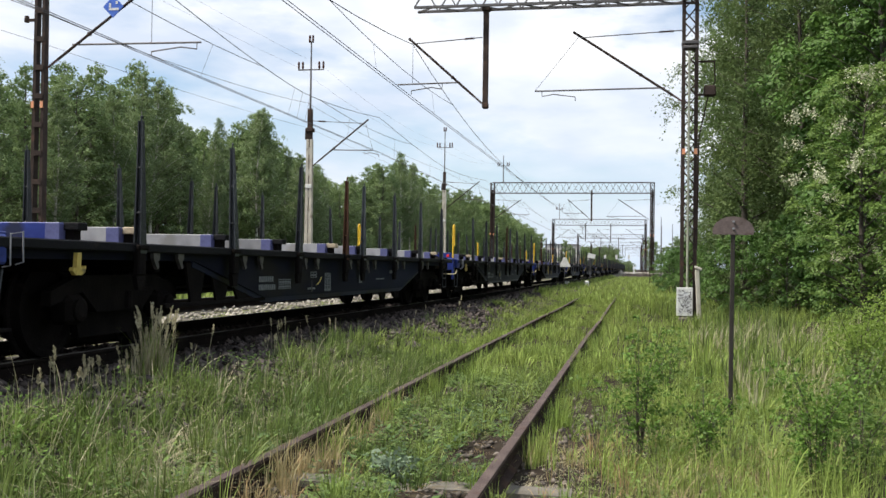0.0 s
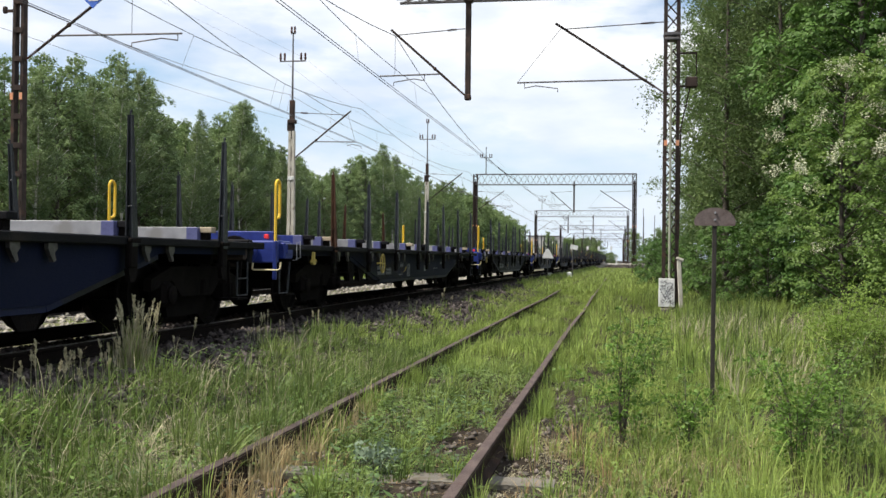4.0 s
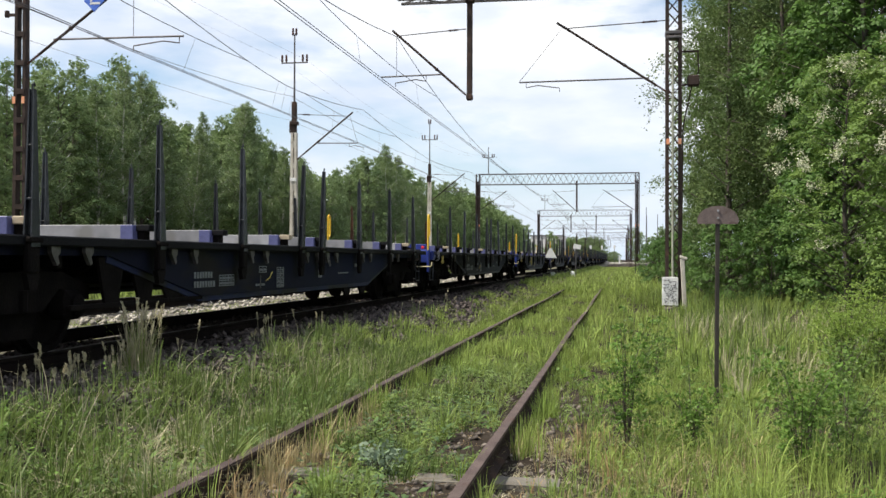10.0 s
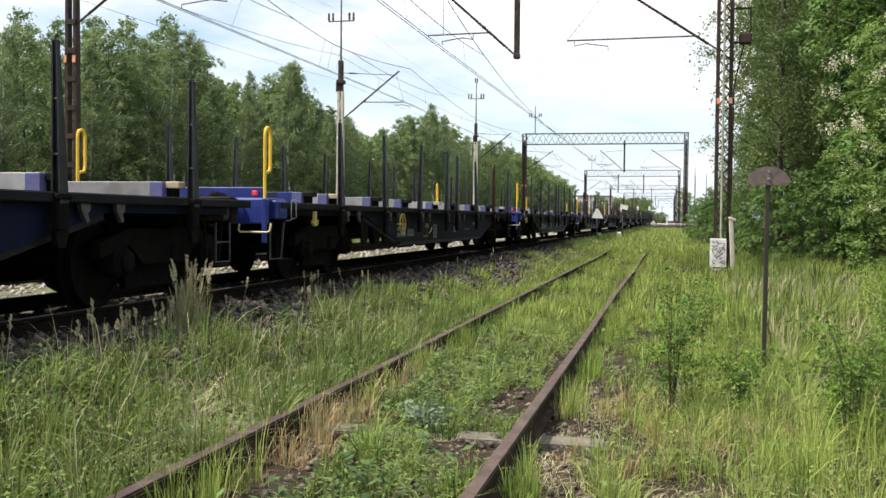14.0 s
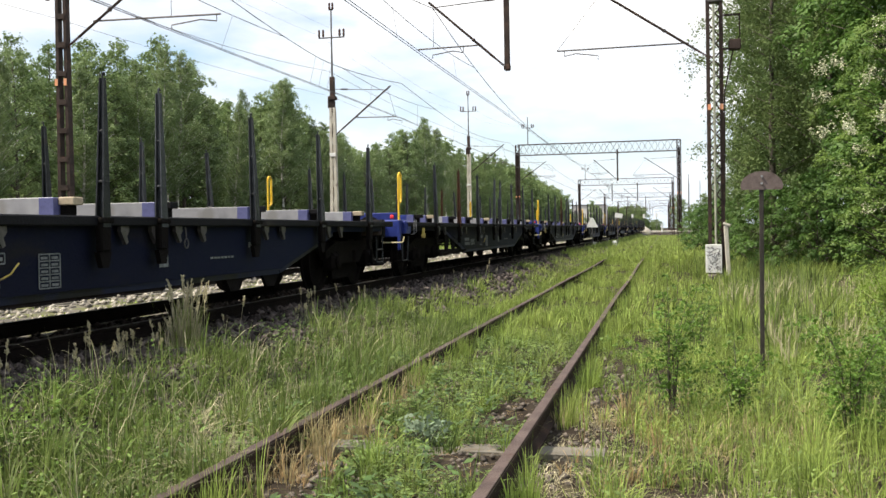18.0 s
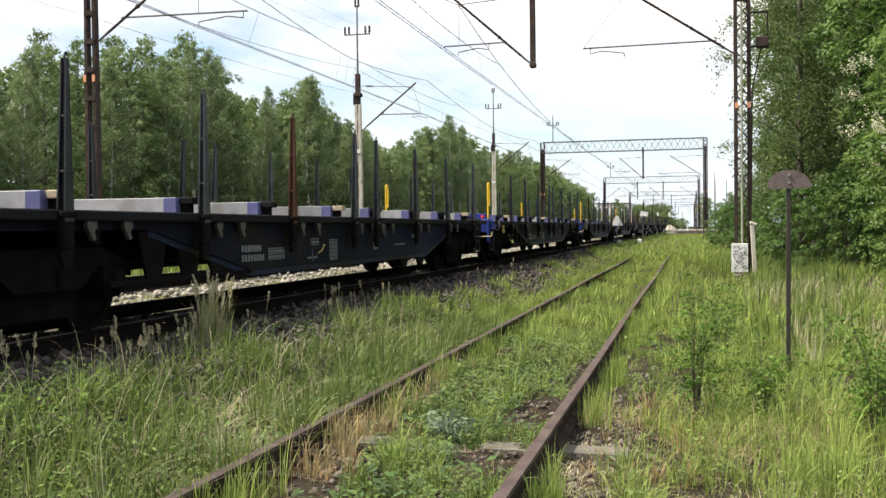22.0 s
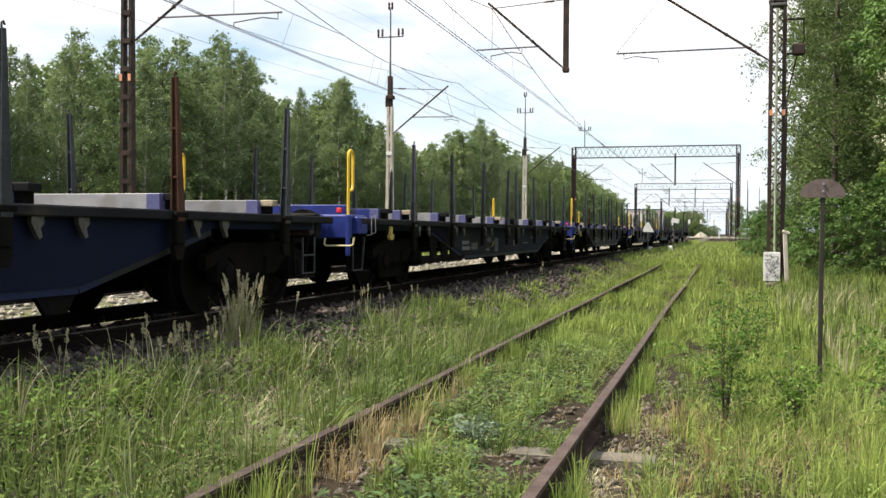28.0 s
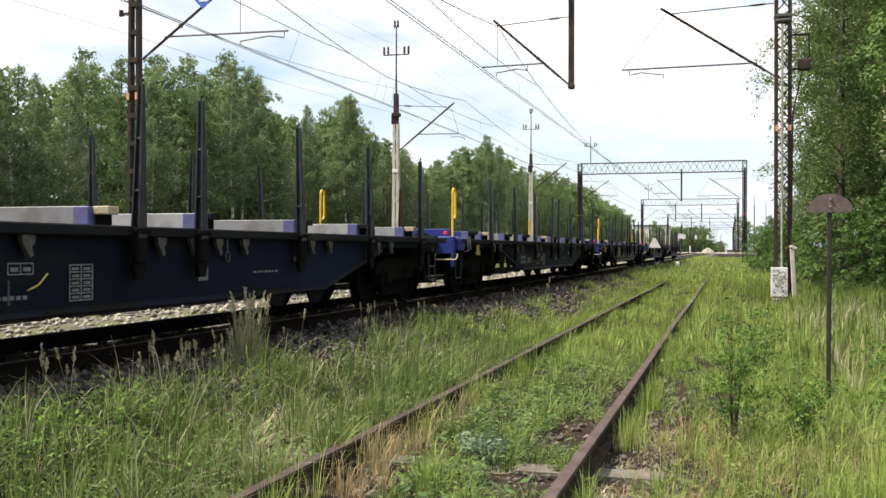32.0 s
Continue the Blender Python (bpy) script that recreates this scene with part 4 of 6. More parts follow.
def portal(y, left, right, near):
    """A lattice beam on legs across the tracks, with a hanging post between siding and main track."""
    p = thing("catenary_portal", pose(0, y, 0), "dark lattice steel portal carrying overhead line brackets", "catenary portal", "catenary portals")
    zb = 8.72 if near else 8.5
    g = Geo()
    lattice(g, (left, 0, zb + 0.5), (right + 0.15, 0, zb + 0.5), 1.0, 0.5, 0.58, 0.07, 0.035)
    part("beam", g, M_BEAM, p, "grey lattice cross beam")
    legs = [right] if near else [left, right]
    for x in legs:
        g = Geo()
        lattice(g, (x, 0, 0.05), (x, 0, zb + 1.0), 0.34, 0.32, 0.40, 0.085, 0.034)
        leg = part("lattice_leg", g, M_STEEL_DARK, p)
        part("footing", Geo().box((x, 0, 0.0), (0.5, 0.5, 0.3), ch=0.05), M_SLEEPER, leg)
        for q in (-0.155, 0.155):
            part("warning_band", Geo().box((x + q, -0.205, 4.6), (0.085, 0.012, 0.15)), M_ORANGE, leg, "faded orange band")
        if not near:
            part("batten_plate", Geo().box((x, 0, 5.0), (0.2, 0.2, 7.6)), M_STEEL_DARK, leg)
    hx = -4.23
    hang = part("hanging_post", Geo().box((hx, 0, 7.34), (0.15, 0.14, 2.95), ch=0.015).box((hx, 0, zb - 0.05), (0.24, 0.24, 0.12), ch=0.02).box((hx, 0, 5.95), (0.18, 0.18, 0.14), ch=0.02), M_STEEL_DARK, p, "dark hanging steel post")
    cantilever(hang, hx, 6.02, -2.1, 1.78, 6.62, -2.54, -1.24, -2.13, True)
    cantilever(p, right, 5.92, -2.98, 1.92, 6.36, -4.2, -4.0, -3.08)
    if y > 120:
        hx = -8.3
        hang = part("hanging_post", Geo().box((hx, 0, 7.34), (0.15, 0.14, 2.95), ch=0.015).box((hx, 0, 5.95), (0.18, 0.18, 0.14), ch=0.02), M_STEEL_DARK, p, "dark hanging steel post")
        cantilever(hang, hx, 6.02, -2.1, 1.78, 6.62, -2.54, -1.24, -2.13, True)
    if not near:
        cantilever(p, left, 6.02, 2.6, 1.78, 6.5, 3.6, 3.4, 2.6)
        mast = part("top_mast", Geo().tube([(left + 1.0, 0, zb + 1.0), (left + 1.0, 0, 12.1)], 0.05, 8, 0.035), M_BEAM, p)
        part("cross_arm", Geo().box((left + 1.0, 0, 11.1), (1.15, 0.06, 0.05), ch=0.01), M_BEAM, mast)
        for q in (-0.54, -0.36, 0.36, 0.54):
            part("pin_insulator", Geo().lathe([(0.02, 0), (0.055, 0.1), (0.05, 0.3), (0.02, 0.33)], (left + 1.0 + q, 0, 11.12), 8), M_INSUL, mast)
    return p


near_portal = portal(28.2, -6.25, RIGHT_LEG, True)
for yy in PORTAL_YS[1:]:
    portal(yy, LEFT_MASTS, RIGHT_LEG, False)
# fittings on the near tower
part("tower_head", Geo().box((RIGHT_LEG, 0, 7.55), (0.46, 0.42, 0.10), ch=0.02).box((RIGHT_LEG, -0.02, 7.42), (0.40, 0.40, 0.08), ch=0.02), M_BEAM, near_portal)
part("side_bracket", Geo().box((RIGHT_LEG + 0.42, 0, 7.05), (0.5, 0.05, 0.05)), M_STEEL_DARK, near_portal)
part("switch_box", Geo().box((RIGHT_LEG + 0.52, 0, 6.25), (0.32, 0.28, 0.28), ch=0.03).box((RIGHT_LEG + 0.32, 0, 6.15), (0.4, 0.05, 0.05)), M_STEEL_DARK, near_portal, "dark switch box on a bracket")
part("conduit", Geo().tube([(RIGHT_LEG + 0.64, 0, 7.05), (RIGHT_LEG + 0.66, 0, 6.5), (RIGHT_LEG + 0.5, 0, 6.2), (RIGHT_LEG + 0.25, 0, 5.0), (RIGHT_LEG + 0.22, 0, 2.0)], 0.018, 6), M_STEEL_DARK, near_portal)

part("down_pipe", Geo().tube([(RIGHT_LEG - 0.03, -0.26, 0.9), (RIGHT_LEG - 0.03, -0.26, 7.3)], 0.032, 8), M_PIPE, near_portal, "pale grey-green down pipe")

board = thing("painted_board", pose(RIGHT_LEG - 0.10, 27.85, 0.2), "white board with dark scribbles at the tower's foot", "board")
part("panel", Geo().box((0, 0, 0.37), (0.42, 0.05, 0.76), ch=0.01), M_WHITE, board)
g = Geo()
for i in range(60):
    xx, zz, aa = random.uniform(-0.16, 0.16), random.uniform(0.06, 0.69), random.uniform(0, 180)
    g.box((xx, -0.028, zz), (random.uniform(0.04, 0.10), 0.006, 0.014), Matrix.Rotation(radians(aa), 3, "Y"))
part("scribble", g, M_BEAM, board, "dark scribbled strokes")
stub = thing("concrete_stub", pose(RIGHT_LEG + 0.28, 27.7, 0.0, 2, -3, 0), "leaning pale concrete stub beside the tower", "concrete post")
part("stub_post", Geo().box((0, 0, 0.72), (0.11, 0.11, 1.44), ch=0.015), M_CONCRETE, stub)
part("stub_cap", Geo().box((0.03, 0, 1.47), (0.2, 0.14, 0.07), Matrix.Rotation(0.4, 3, "Y"), ch=0.015), M_CONCRETE, stub)


def channel_mast(x, y, h):
    """Two channels with batten plates."""
    t = thing("catenary_mast", pose(x, y, 0), "brown steel mast of two channels with orange bands", "catenary mast", "catenary masts")
    for s in (-1, 1):
        part("channel", Geo().add(*taper((s * 0.13, 0, 0.1), (s * 0.085, 0, h), 0.085, 0.2, 0.07, 0.16)), M_STEEL_DARK, t)
    for i in range(14):
        z = 0.6 + i * 0.66
        if z < h:
            for q in (-0.1, 0.1):
                part("batten", Geo().box((0, q, z), (0.24, 0.012, 0.12)), M_STEEL_DARK, t)
    part("warning_band", Geo().box((-0.13, -0.105, 5.02), (0.07, 0.01, 0.16)).box((0.10, -0.105, 5.02), (0.07, 0.01, 0.16)), M_ORANGE, t, "pale orange reflective band")
    part("footing", Geo().box((0, 0, 0.12), (0.7, 0.7, 0.5), ch=0.05), M_CONCRETE, t)
    arm = cantilever(t, 0, 5.83, 2.75, 1.92, 6.4, 3.95, 3.85, 2.75, True)
    part("back_bracket", Geo().box((-0.25, 0, 7.0), (0.35, 0.06, 0.06)).lathe([(0.05, 6.95), (0.06, 7.0), (0.05, 7.1)], (-0.38, 0, 0), 8).bar((-0.1, 0, 6.75), (-0.1, 0, 7.5), 0.05), M_STEEL_DARK, t)
    return t


def taper(a, b, w0, d0, w1, d1):
    v = [(a[0] + sx * w0 / 2, a[1] + sy * d0 / 2, a[2]) for sx, sy in ((-1, -1), (1, -1), (1, 1), (-1, 1))]
    v += [(b[0] + sx * w1 / 2, b[1] + sy * d1 / 2, b[2]) for sx, sy in ((-1, -1), (1, -1), (1, 1), (-1, 1))]
    return v, [(0, 1, 5, 4), (1, 2, 6, 5), (2, 3, 7, 6), (3, 0, 4, 7), (3, 2, 1, 0), (4, 5, 6, 7)]


def concrete_mast(x, y, h_con, h_top):
    t = thing("power_line_mast", pose(x, y, 0), "pale concrete mast with a brown steel top and line insulators", "catenary mast", "catenary masts")
    g = Geo().add(*taper((-0.10, 0, 0), (-0.075, 0, h_con), 0.15, 0.22, 0.10, 0.18)).add(*taper((0.10, 0, 0), (0.075, 0, h_con), 0.15, 0.22, 0.10, 0.18))
    for z in np.arange(0.8, h_con, 0.9):
        g.box((0, 0, z), (0.12, 0.16, 0.3))
    part("concrete_pole", g, M_CONCRETE, t)
    part("warning_band", Geo().box((0, -0.11, 4.72), (0.27, 0.03, 0.15), ch=0.01), M_WHITE, t, "white painted band")
    part("steel_collar", Geo().box((0, 0, h_con + 0.55), (0.2, 0.18, 1.5), ch=0.02).box((0, 0, h_con + 0.4), (0.34, 0.28, 0.16), ch=0.02).box((-0.16, 0, h_con + 0.2), (0.1, 0.1, 0.42), ch=0.02), M_STEEL_DARK, t, "brown steel collar")
    top = part("top_mast", Geo().tube([(0, 0, h_con + 1.2), (0, 0, h_top)], 0.045, 8, 0.03), M_BEAM, t)
    part("cross_arm", Geo().box((0, 0, h_top - 1.2), (1.15, 0.06, 0.05), ch=0.01), M_BEAM, top)
    for q in (-0.54, -0.36, 0.36, 0.54):
        part("pin_insulator", Geo().lathe([(0.02, 0), (0.05, 0.06), (0.055, 0.12), (0.035, 0.16), (0.05, 0.2), (0.045, 0.3), (0.02, 0.33)], (q, 0, h_top - 1.18), 10), M_INSUL, top)
    for q in (-0.07, 0.07):
        part("pin_insulator", Geo().lathe([(0.02, 0), (0.05, 0.06), (0.055, 0.12), (0.035, 0.16), (0.05, 0.2), (0.045, 0.3), (0.02, 0.33)], (q, 0, h_top - 0.06), 10), M_INSUL, top)
    cantilever(t, 0, 5.55, 2.4, 1.85, 6.25, 2.75, 2.4, 3.0)
    return t


channel_mast(LEFT_MASTS, 21.3, 9.6)
concrete_mast(LEFT_MASTS, 41.0, 6.7, 10.85)
concrete_mast(LEFT_MASTS, 71.5, 6.9, 11.15)


def wires(name, x, supports, z_low, low, top, power, drops, label, aside=0.0, reach=7.2):
    """A stitched catenary: messenger wire, twin contact wires, a stitch wire under each support, and droppers.
    supports: place along the line and the contact wire's offset there; low and top: the messenger above the contact wire."""
    t = thing(name, pose(0, 0, 0), label, "overhead wire", "overhead wires")
    xm = x + aside

    def messenger(y):
        for (y0, _), (y1, _) in zip(supports, supports[1:]):
            if y <= y1:
                u = (y - y0) / (y1 - y0)
                return z_low + low + (top - low) * abs(1 - 2 * u) ** power
        return z_low + top

    def contact(y):
        return x + float(np.interp(y, [p[0] for p in supports], [p[1] for p in supports]))

    for (y0, s0), (y1, s1) in zip(supports, supports[1:]):
        ys = np.linspace(y0, y1, 25)
        part("messenger_wire", Geo().tube([(xm, y, messenger(y)) for y in ys], 0.011, 5), M_WIRE, t)
        for q in (-0.045, 0.045):
            part("contact_wire", Geo().tube([(contact(y) + q, y, z_low) for y in np.linspace(y0, y1, 7)], 0.009, 5), M_WIRE, t)
        for k in range(drops):
            y = y0 + reach + 1.5 + (y1 - y0 - 2 * reach - 3.0) * (k + 0.5) / drops
            if y1 - y0 > 2 * reach + 3.0:
                part("dropper", Geo().tube([(xm, y, messenger(y)), (contact(y), y, z_low)], 0.004, 4), M_WIRE, t)
    for y0, _ in supports[1:-1]:
        a, b = y0 - reach - 0.8, y0 + reach - 0.8
        ys = np.linspace(a, b, 9)
        u = (ys - a) / (b - a)
        zs = messenger(a) * (1 - u) + messenger(b) * u - 0.20 * 4 * u * (1 - u)
        part("stitch_wire", Geo().tube([(xm, y, z) for y, z in zip(ys, zs)], 0.009, 5), M_WIRE, t)
        for i in (2, 6):
            part("dropper", Geo().tube([(xm, ys[i], zs[i]), (contact(ys[i]), ys[i], z_low)], 0.004, 4), M_WIRE, t)
    return t


CZ = 6.13
wires("main_wire", -6.25, [(-42, 0.2), (28.2, 0.0), (96.3, 0.18), (168, -0.18), (240, 0.18), (310, -0.18), (380, 0.18)], CZ, 0.10, 1.60, 3.0, 5, "thin dark stitched overhead wires above the train", -0.08)
wires("far_wire", MAIN_2, [(-12, -0.7), (21.3, -0.38), (41.0, 0.0), (71.5, -0.18), (96.3, 0.18), (168, -0.18), (240, 0.18), (310, -0.18), (380, 0.18)], CZ, 0.82, 1.46, 1.5, 3, "thin dark stitched overhead wires above the far track")


def span(name, pts, sag, r, label):
    t = thing(name, pose(0, 0, 0), label, "overhead wire", "line wires")
    for a, b in zip(pts, pts[1:]):
        u = np.linspace(0, 1, 11)
        part("line_wire", Geo().tube([Vector(a).lerp(Vector(b), float(k)) - Vector((0, 0, sag * 4 * k * (1 - k))) for k in u], r, 5), M_WIRE, t)
    return t


for q in (-0.54, 0.54):
    span("line_wire_run", [(LEFT_MASTS + q, -5, 9.6), (LEFT_MASTS + q, 41.0, 9.75), (LEFT_MASTS + q, 71.5, 10.0), (LEFT_MASTS + 1.0 + q, 96.3, 11.4), (LEFT_MASTS + 1.0 + q, 168, 11.4), (LEFT_MASTS + 1.0 + q, 310, 11.4)], 0.5, 0.003, "thin line wire on the mast tops")
span("feeder_wire", [(LEFT_MASTS - 0.15, -10, 7.0), (LEFT_MASTS - 0.15, 21.3, 7.25), (LEFT_MASTS - 0.15, 41.0, 8.25), (LEFT_MASTS - 0.15, 71.5, 8.3), (LEFT_MASTS + 0.85, 96.3, 8.6), (LEFT_MASTS + 0.85, 240, 8.6)], 0.22, 0.008, "dark feeder wire along the masts")

span("earth_wire", [(LEFT_MASTS - 0.1, 0, 6.0), (LEFT_MASTS - 0.1, 21.3, 6.5), (LEFT_MASTS - 0.1, 41.0, 7.2), (LEFT_MASTS - 0.1, 71.5, 7.3)], 0.1, 0.005, "thin earth wire along the masts")

# blue diamond sign hung beside the far track's wire
d = thing("diamond_sign", pose(-11.75, 21.2, 7.22), "blue diamond sign with white bars hung from the overhead line", "railway sign")
part("sign_plate", Geo().box((0, 0, 0), (0.36, 0.02, 0.36), Matrix.Rotation(radians(45), 3, "Y"), ch=0.004), M_SIGN_BLUE, d)
part("white_bar", Geo().box((0.02, -0.013, -0.06), (0.24, 0.006, 0.05)).box((-0.075, -0.013, 0.03), (0.05, 0.006, 0.10)).box((0.09, -0.013, 0.09), (0.05, 0.006, 0.07)), M_WHITE, d, "white bars")
part("hanger", Geo().tube([(0, 0.0, 0.25), (0, 0, 0.62)], 0.008, 5), M_BEAM, d)

# round-topped sign on a thin post
s = thing("trackside_sign", pose(0.92, 10.4, 0.0, 0.3, 0.3, 0), "rusty half-round sign on a thin leaning post seen from behind", "railway sign")
part("post", Geo().box((0, 0, 0.97), (0.042, 0.035, 1.95), ch=0.006), M_POST, s, "dark thin steel post")
g = Geo()
outline = [(0.2 * math.cos(a), 0.15 * math.sin(a)) for a in np.linspace(0, math.pi, 15)]
outline = [(-0.19, -0.03), (0.19, -0.03)] + outline
g.prism([(a, 1.80 + b) for a, b in outline], -0.028, -0.018)
part("plate", g, M_SIGN_BACK, s, "half-round rusty plate")
for z in (1.83, 1.90):
    part("bolt", Geo().lathe([(0.012, -0.045), (0.012, -0.028)], (0, 0, z), 8, "y"), M_BOLSTER, s)

# small trackside signs between siding and main track
s = thing("triangle_sign", pose(-4.15, 60.0, 0.2), "white triangular trackside sign on a low post", "railway sign")
part("post", Geo().tube([(0, 0, 0), (0, 0, 1.6)], 0.03, 8), M_BEAM, s)
part("plate", Geo().prism([(-0.36, 1.3), (0.36, 1.3), (0.07, 1.86), (-0.07, 1.86)], -0.05, -0.035), M_WHITE, s)
s = thing("white_board", pose(-3.35, 75.0, 0.1), "white rectangular board on a thin post", "railway sign")
part("post", Geo().tube([(0, 0, 0), (0, 0, 2.3)], 0.03, 8), M_BEAM, s)
part("plate", Geo().box((0.1, -0.05, 2.25), (0.55, 0.02, 0.32), Matrix.Rotation(radians(12), 3, "Y")), M_WHITE, s)
for x, y in ((-4.7, 70.0), (-3.6, 75.0)):
    b = thing("marker_stone", pose(x, y, 0.2), "low white painted marker stone", "marker stone", "marker stones")
    part("stone", Geo().box((0, 0, 0.12), (0.35, 0.3, 0.42), ch=0.06), M_WHITE, b)

# distant poles and a pale crossing house
for x, y, h in ((3.4, 150.0, 9.0), (5.0, 150.0, 8.0), (4.4, 190.0, 9.5)):
    t = thing("lamp_pole", pose(x, y, 0), "thin grey pole beyond the trees", "pole", "thin poles")
    part("pole", Geo().tube([(0, 0, 0), (0, 0, h)], 0.07, 6, 0.04), M_BEAM, t)
def shed(name, x, y, w, d, h, label):
    """A low flat-roofed building with pilasters and dark bays along its front."""
    b = thing(name, pose(x, y, 0), label, "building")
    part("wall", Geo().box((0, 0, h / 2), (w, d, h)), M_HOUSE, b)
    part("roof", Geo().box((0, 0, h + 0.12), (w + 0.4, d + 0.4, 0.24)), M_BEAM, b)
    n = max(2, int(w / 1.5))
    for i in range(n):
        part("bay_window", Geo().box((-w / 2 + w * (i + 0.5) / n, -d / 2 - 0.03, h * 0.55), (w / n * 0.3, 0.06, h * 0.6)), M_BEAM, b)
    return b


shed("goods_shed", -18.6, 262.0, 8.0, 14.0, 7.2, "pale cream shed far behind the train")
for x, y, z in ((-11.8, 255.0, 4.0), (-7.6, 250.0, 4.3), (-4.9, 252.0, 4.3), (-1.9, 250.0, 4.4)):
    s = thing("signal_board", pose(x, y, 0), "small white board on a thin far post", "railway sign", "far signal boards")
    part("post", Geo().tube([(0, 0, 0), (0, 0, z)], 0.05, 6), M_BEAM, s)
    part("plate", Geo().box((0, -0.07, z), (0.5, 0.03, 1.0), ch=0.01), M_WHITE, s)
# the pale level crossing far along
g = Geo().box((0, 0, 0.30), (26, 7.0, 0.5), ch=0.1)
crossing = thing("level_crossing", pose(-3.0, 300.0, 0), "pale dusty road crossing the tracks far off", "level crossing")
part("road_slab", g, M_CONCRETE, crossing)
for x in (-7.6, 2.2):
    part("barrier_post", Geo().box((x, -4.0, 1.2), (0.35, 0.35, 2.4), ch=0.05), M_WHITE, crossing)
mound = thing("sand_heap", pose(-5.2, 270.0, 0.0), "pale heap of sand beside the far tracks", "sand heap")
part("sand", Geo().lathe([(2.2, 0.0), (1.9, 0.5), (1.3, 1.1), (0.6, 1.6), (0.2, 1.8)], n=14), M_STONE_PALE, mound, smooth=True)


# ---- trees ----
def spray(starts, ends, sag, per, jitter, leaf, four=False, lift=0.35, flat=1.0):
    """Leaves strung along twigs: start and end of each, its sag, leaves on each, scatter, half a leaf's length."""
    m = len(starts)
    n = m * per
    k = np.repeat(np.arange(m), per)
    u = rng.random(n) ** 0.8
    d = ends - starts
    p = starts[k] + d[k] * u[:, None]
    p[:, 2] -= (sag * np.linalg.norm(d, axis=1))[k] * u * u
    p += rng.normal(0, jitter, (n, 3)) * np.array([1, 1, flat])
    nrm = rng.normal(0, 0.6, (n, 3)) + np.array([-0.15, -0.1, lift])
    nrm /= np.linalg.norm(nrm, axis=1)[:, None]
    t = np.cross(nrm, rng.normal(0, 1, (n, 3)))
    t /= np.linalg.norm(t, axis=1)[:, None]
    b = np.cross(nrm, t)
    s = (leaf * rng.uniform(0.6, 1.35, n))[:, None]
    if four:
        v = np.stack([p - t * s, p + b * s * 0.6, p + t * s, p - b * s * 0.6], 1)
    else:
        v = np.stack([p - t * s, p + t * s * 0.5 + b * s * 0.8, p + t * s * 0.5 - b * s * 0.8], 1)
    c = v.shape[1]
    return v.reshape(-1, 3), np.arange(c * n).reshape(-1, c)


def tree_meshes(height, spread, trunk_r, n_limbs, twigs, per, leaf, low, bark, leaf_mat, seed, twig=0.8, sag=0.25, rise=0.5, peak=0.7, four=False, jitter=0.10, lift=0.35, flat=1.0):
    """A trunk with limbs, and twigs of leaves on the limbs; peak: how pointed the crown is."""
    r = random.Random(seed)
    g = Geo()
    zs = np.linspace(0, height * 0.97, 10)
    path = [(0.14 * math.sin(z * 0.7 + seed) * z / height, 0.12 * math.sin(z * 0.5 + 2 * seed) * z / height, z) for z in zs]
    g.tube(path, trunk_r, 8, trunk_r * 0.1)
    px, py = [p[0] for p in path], [p[1] for p in path]
    a0, a1 = [], []
    for i in range(n_limbs):
        u = low + (0.98 - low) * (i + r.random() * 0.9) / n_limbs
        z = height * u
        a = i * 2.4 + r.uniform(-0.6, 0.6)
        v = (u - low) / (1 - low)
        env = min(1.0, 0.45 + 2.2 * v) * (1 - v) ** peak + 0.05
        L = spread * env * r.uniform(0.55, 1.2)
        bx, by = float(np.interp(z, zs, px)), float(np.interp(z, zs, py))
        root = Vector((bx, by, z))
        tip = root + Vector((L * math.cos(a), L * math.sin(a), L * r.uniform(0.5, 1.3) * rise))
        mid = root.lerp(tip, 0.5) + Vector((0, 0, 0.05 * L))
        g.tube([root, mid, tip], trunk_r * 0.32 * (1.1 - u), 4, 0.006)
        for j in range(max(3, int(twigs * (0.2 + 1.25 * env)))):
            q = r.uniform(0.15, 1.0)
            s = root.lerp(mid, 2 * q) if q < 0.5 else mid.lerp(tip, 2 * q - 1)
            b = a + r.gauss(0, 0.9)
            k = twig * r.uniform(0.4, 1.15) * (0.25 + 0.75 * env)
            e = s + Vector((k * math.cos(b), k * math.sin(b), k * r.uniform(-0.35, 0.75)))
            a0.append(tuple(s))
            a1.append(tuple(e))
    v, f = spray(np.array(a0), np.array(a1), np.full(len(a0), sag) * rng.uniform(0.3, 1.6, len(a0)), per, jitter, leaf, four, lift, flat)
    return g.mesh("trunk", bark, True), soup("crown", v, f, leaf_mat)


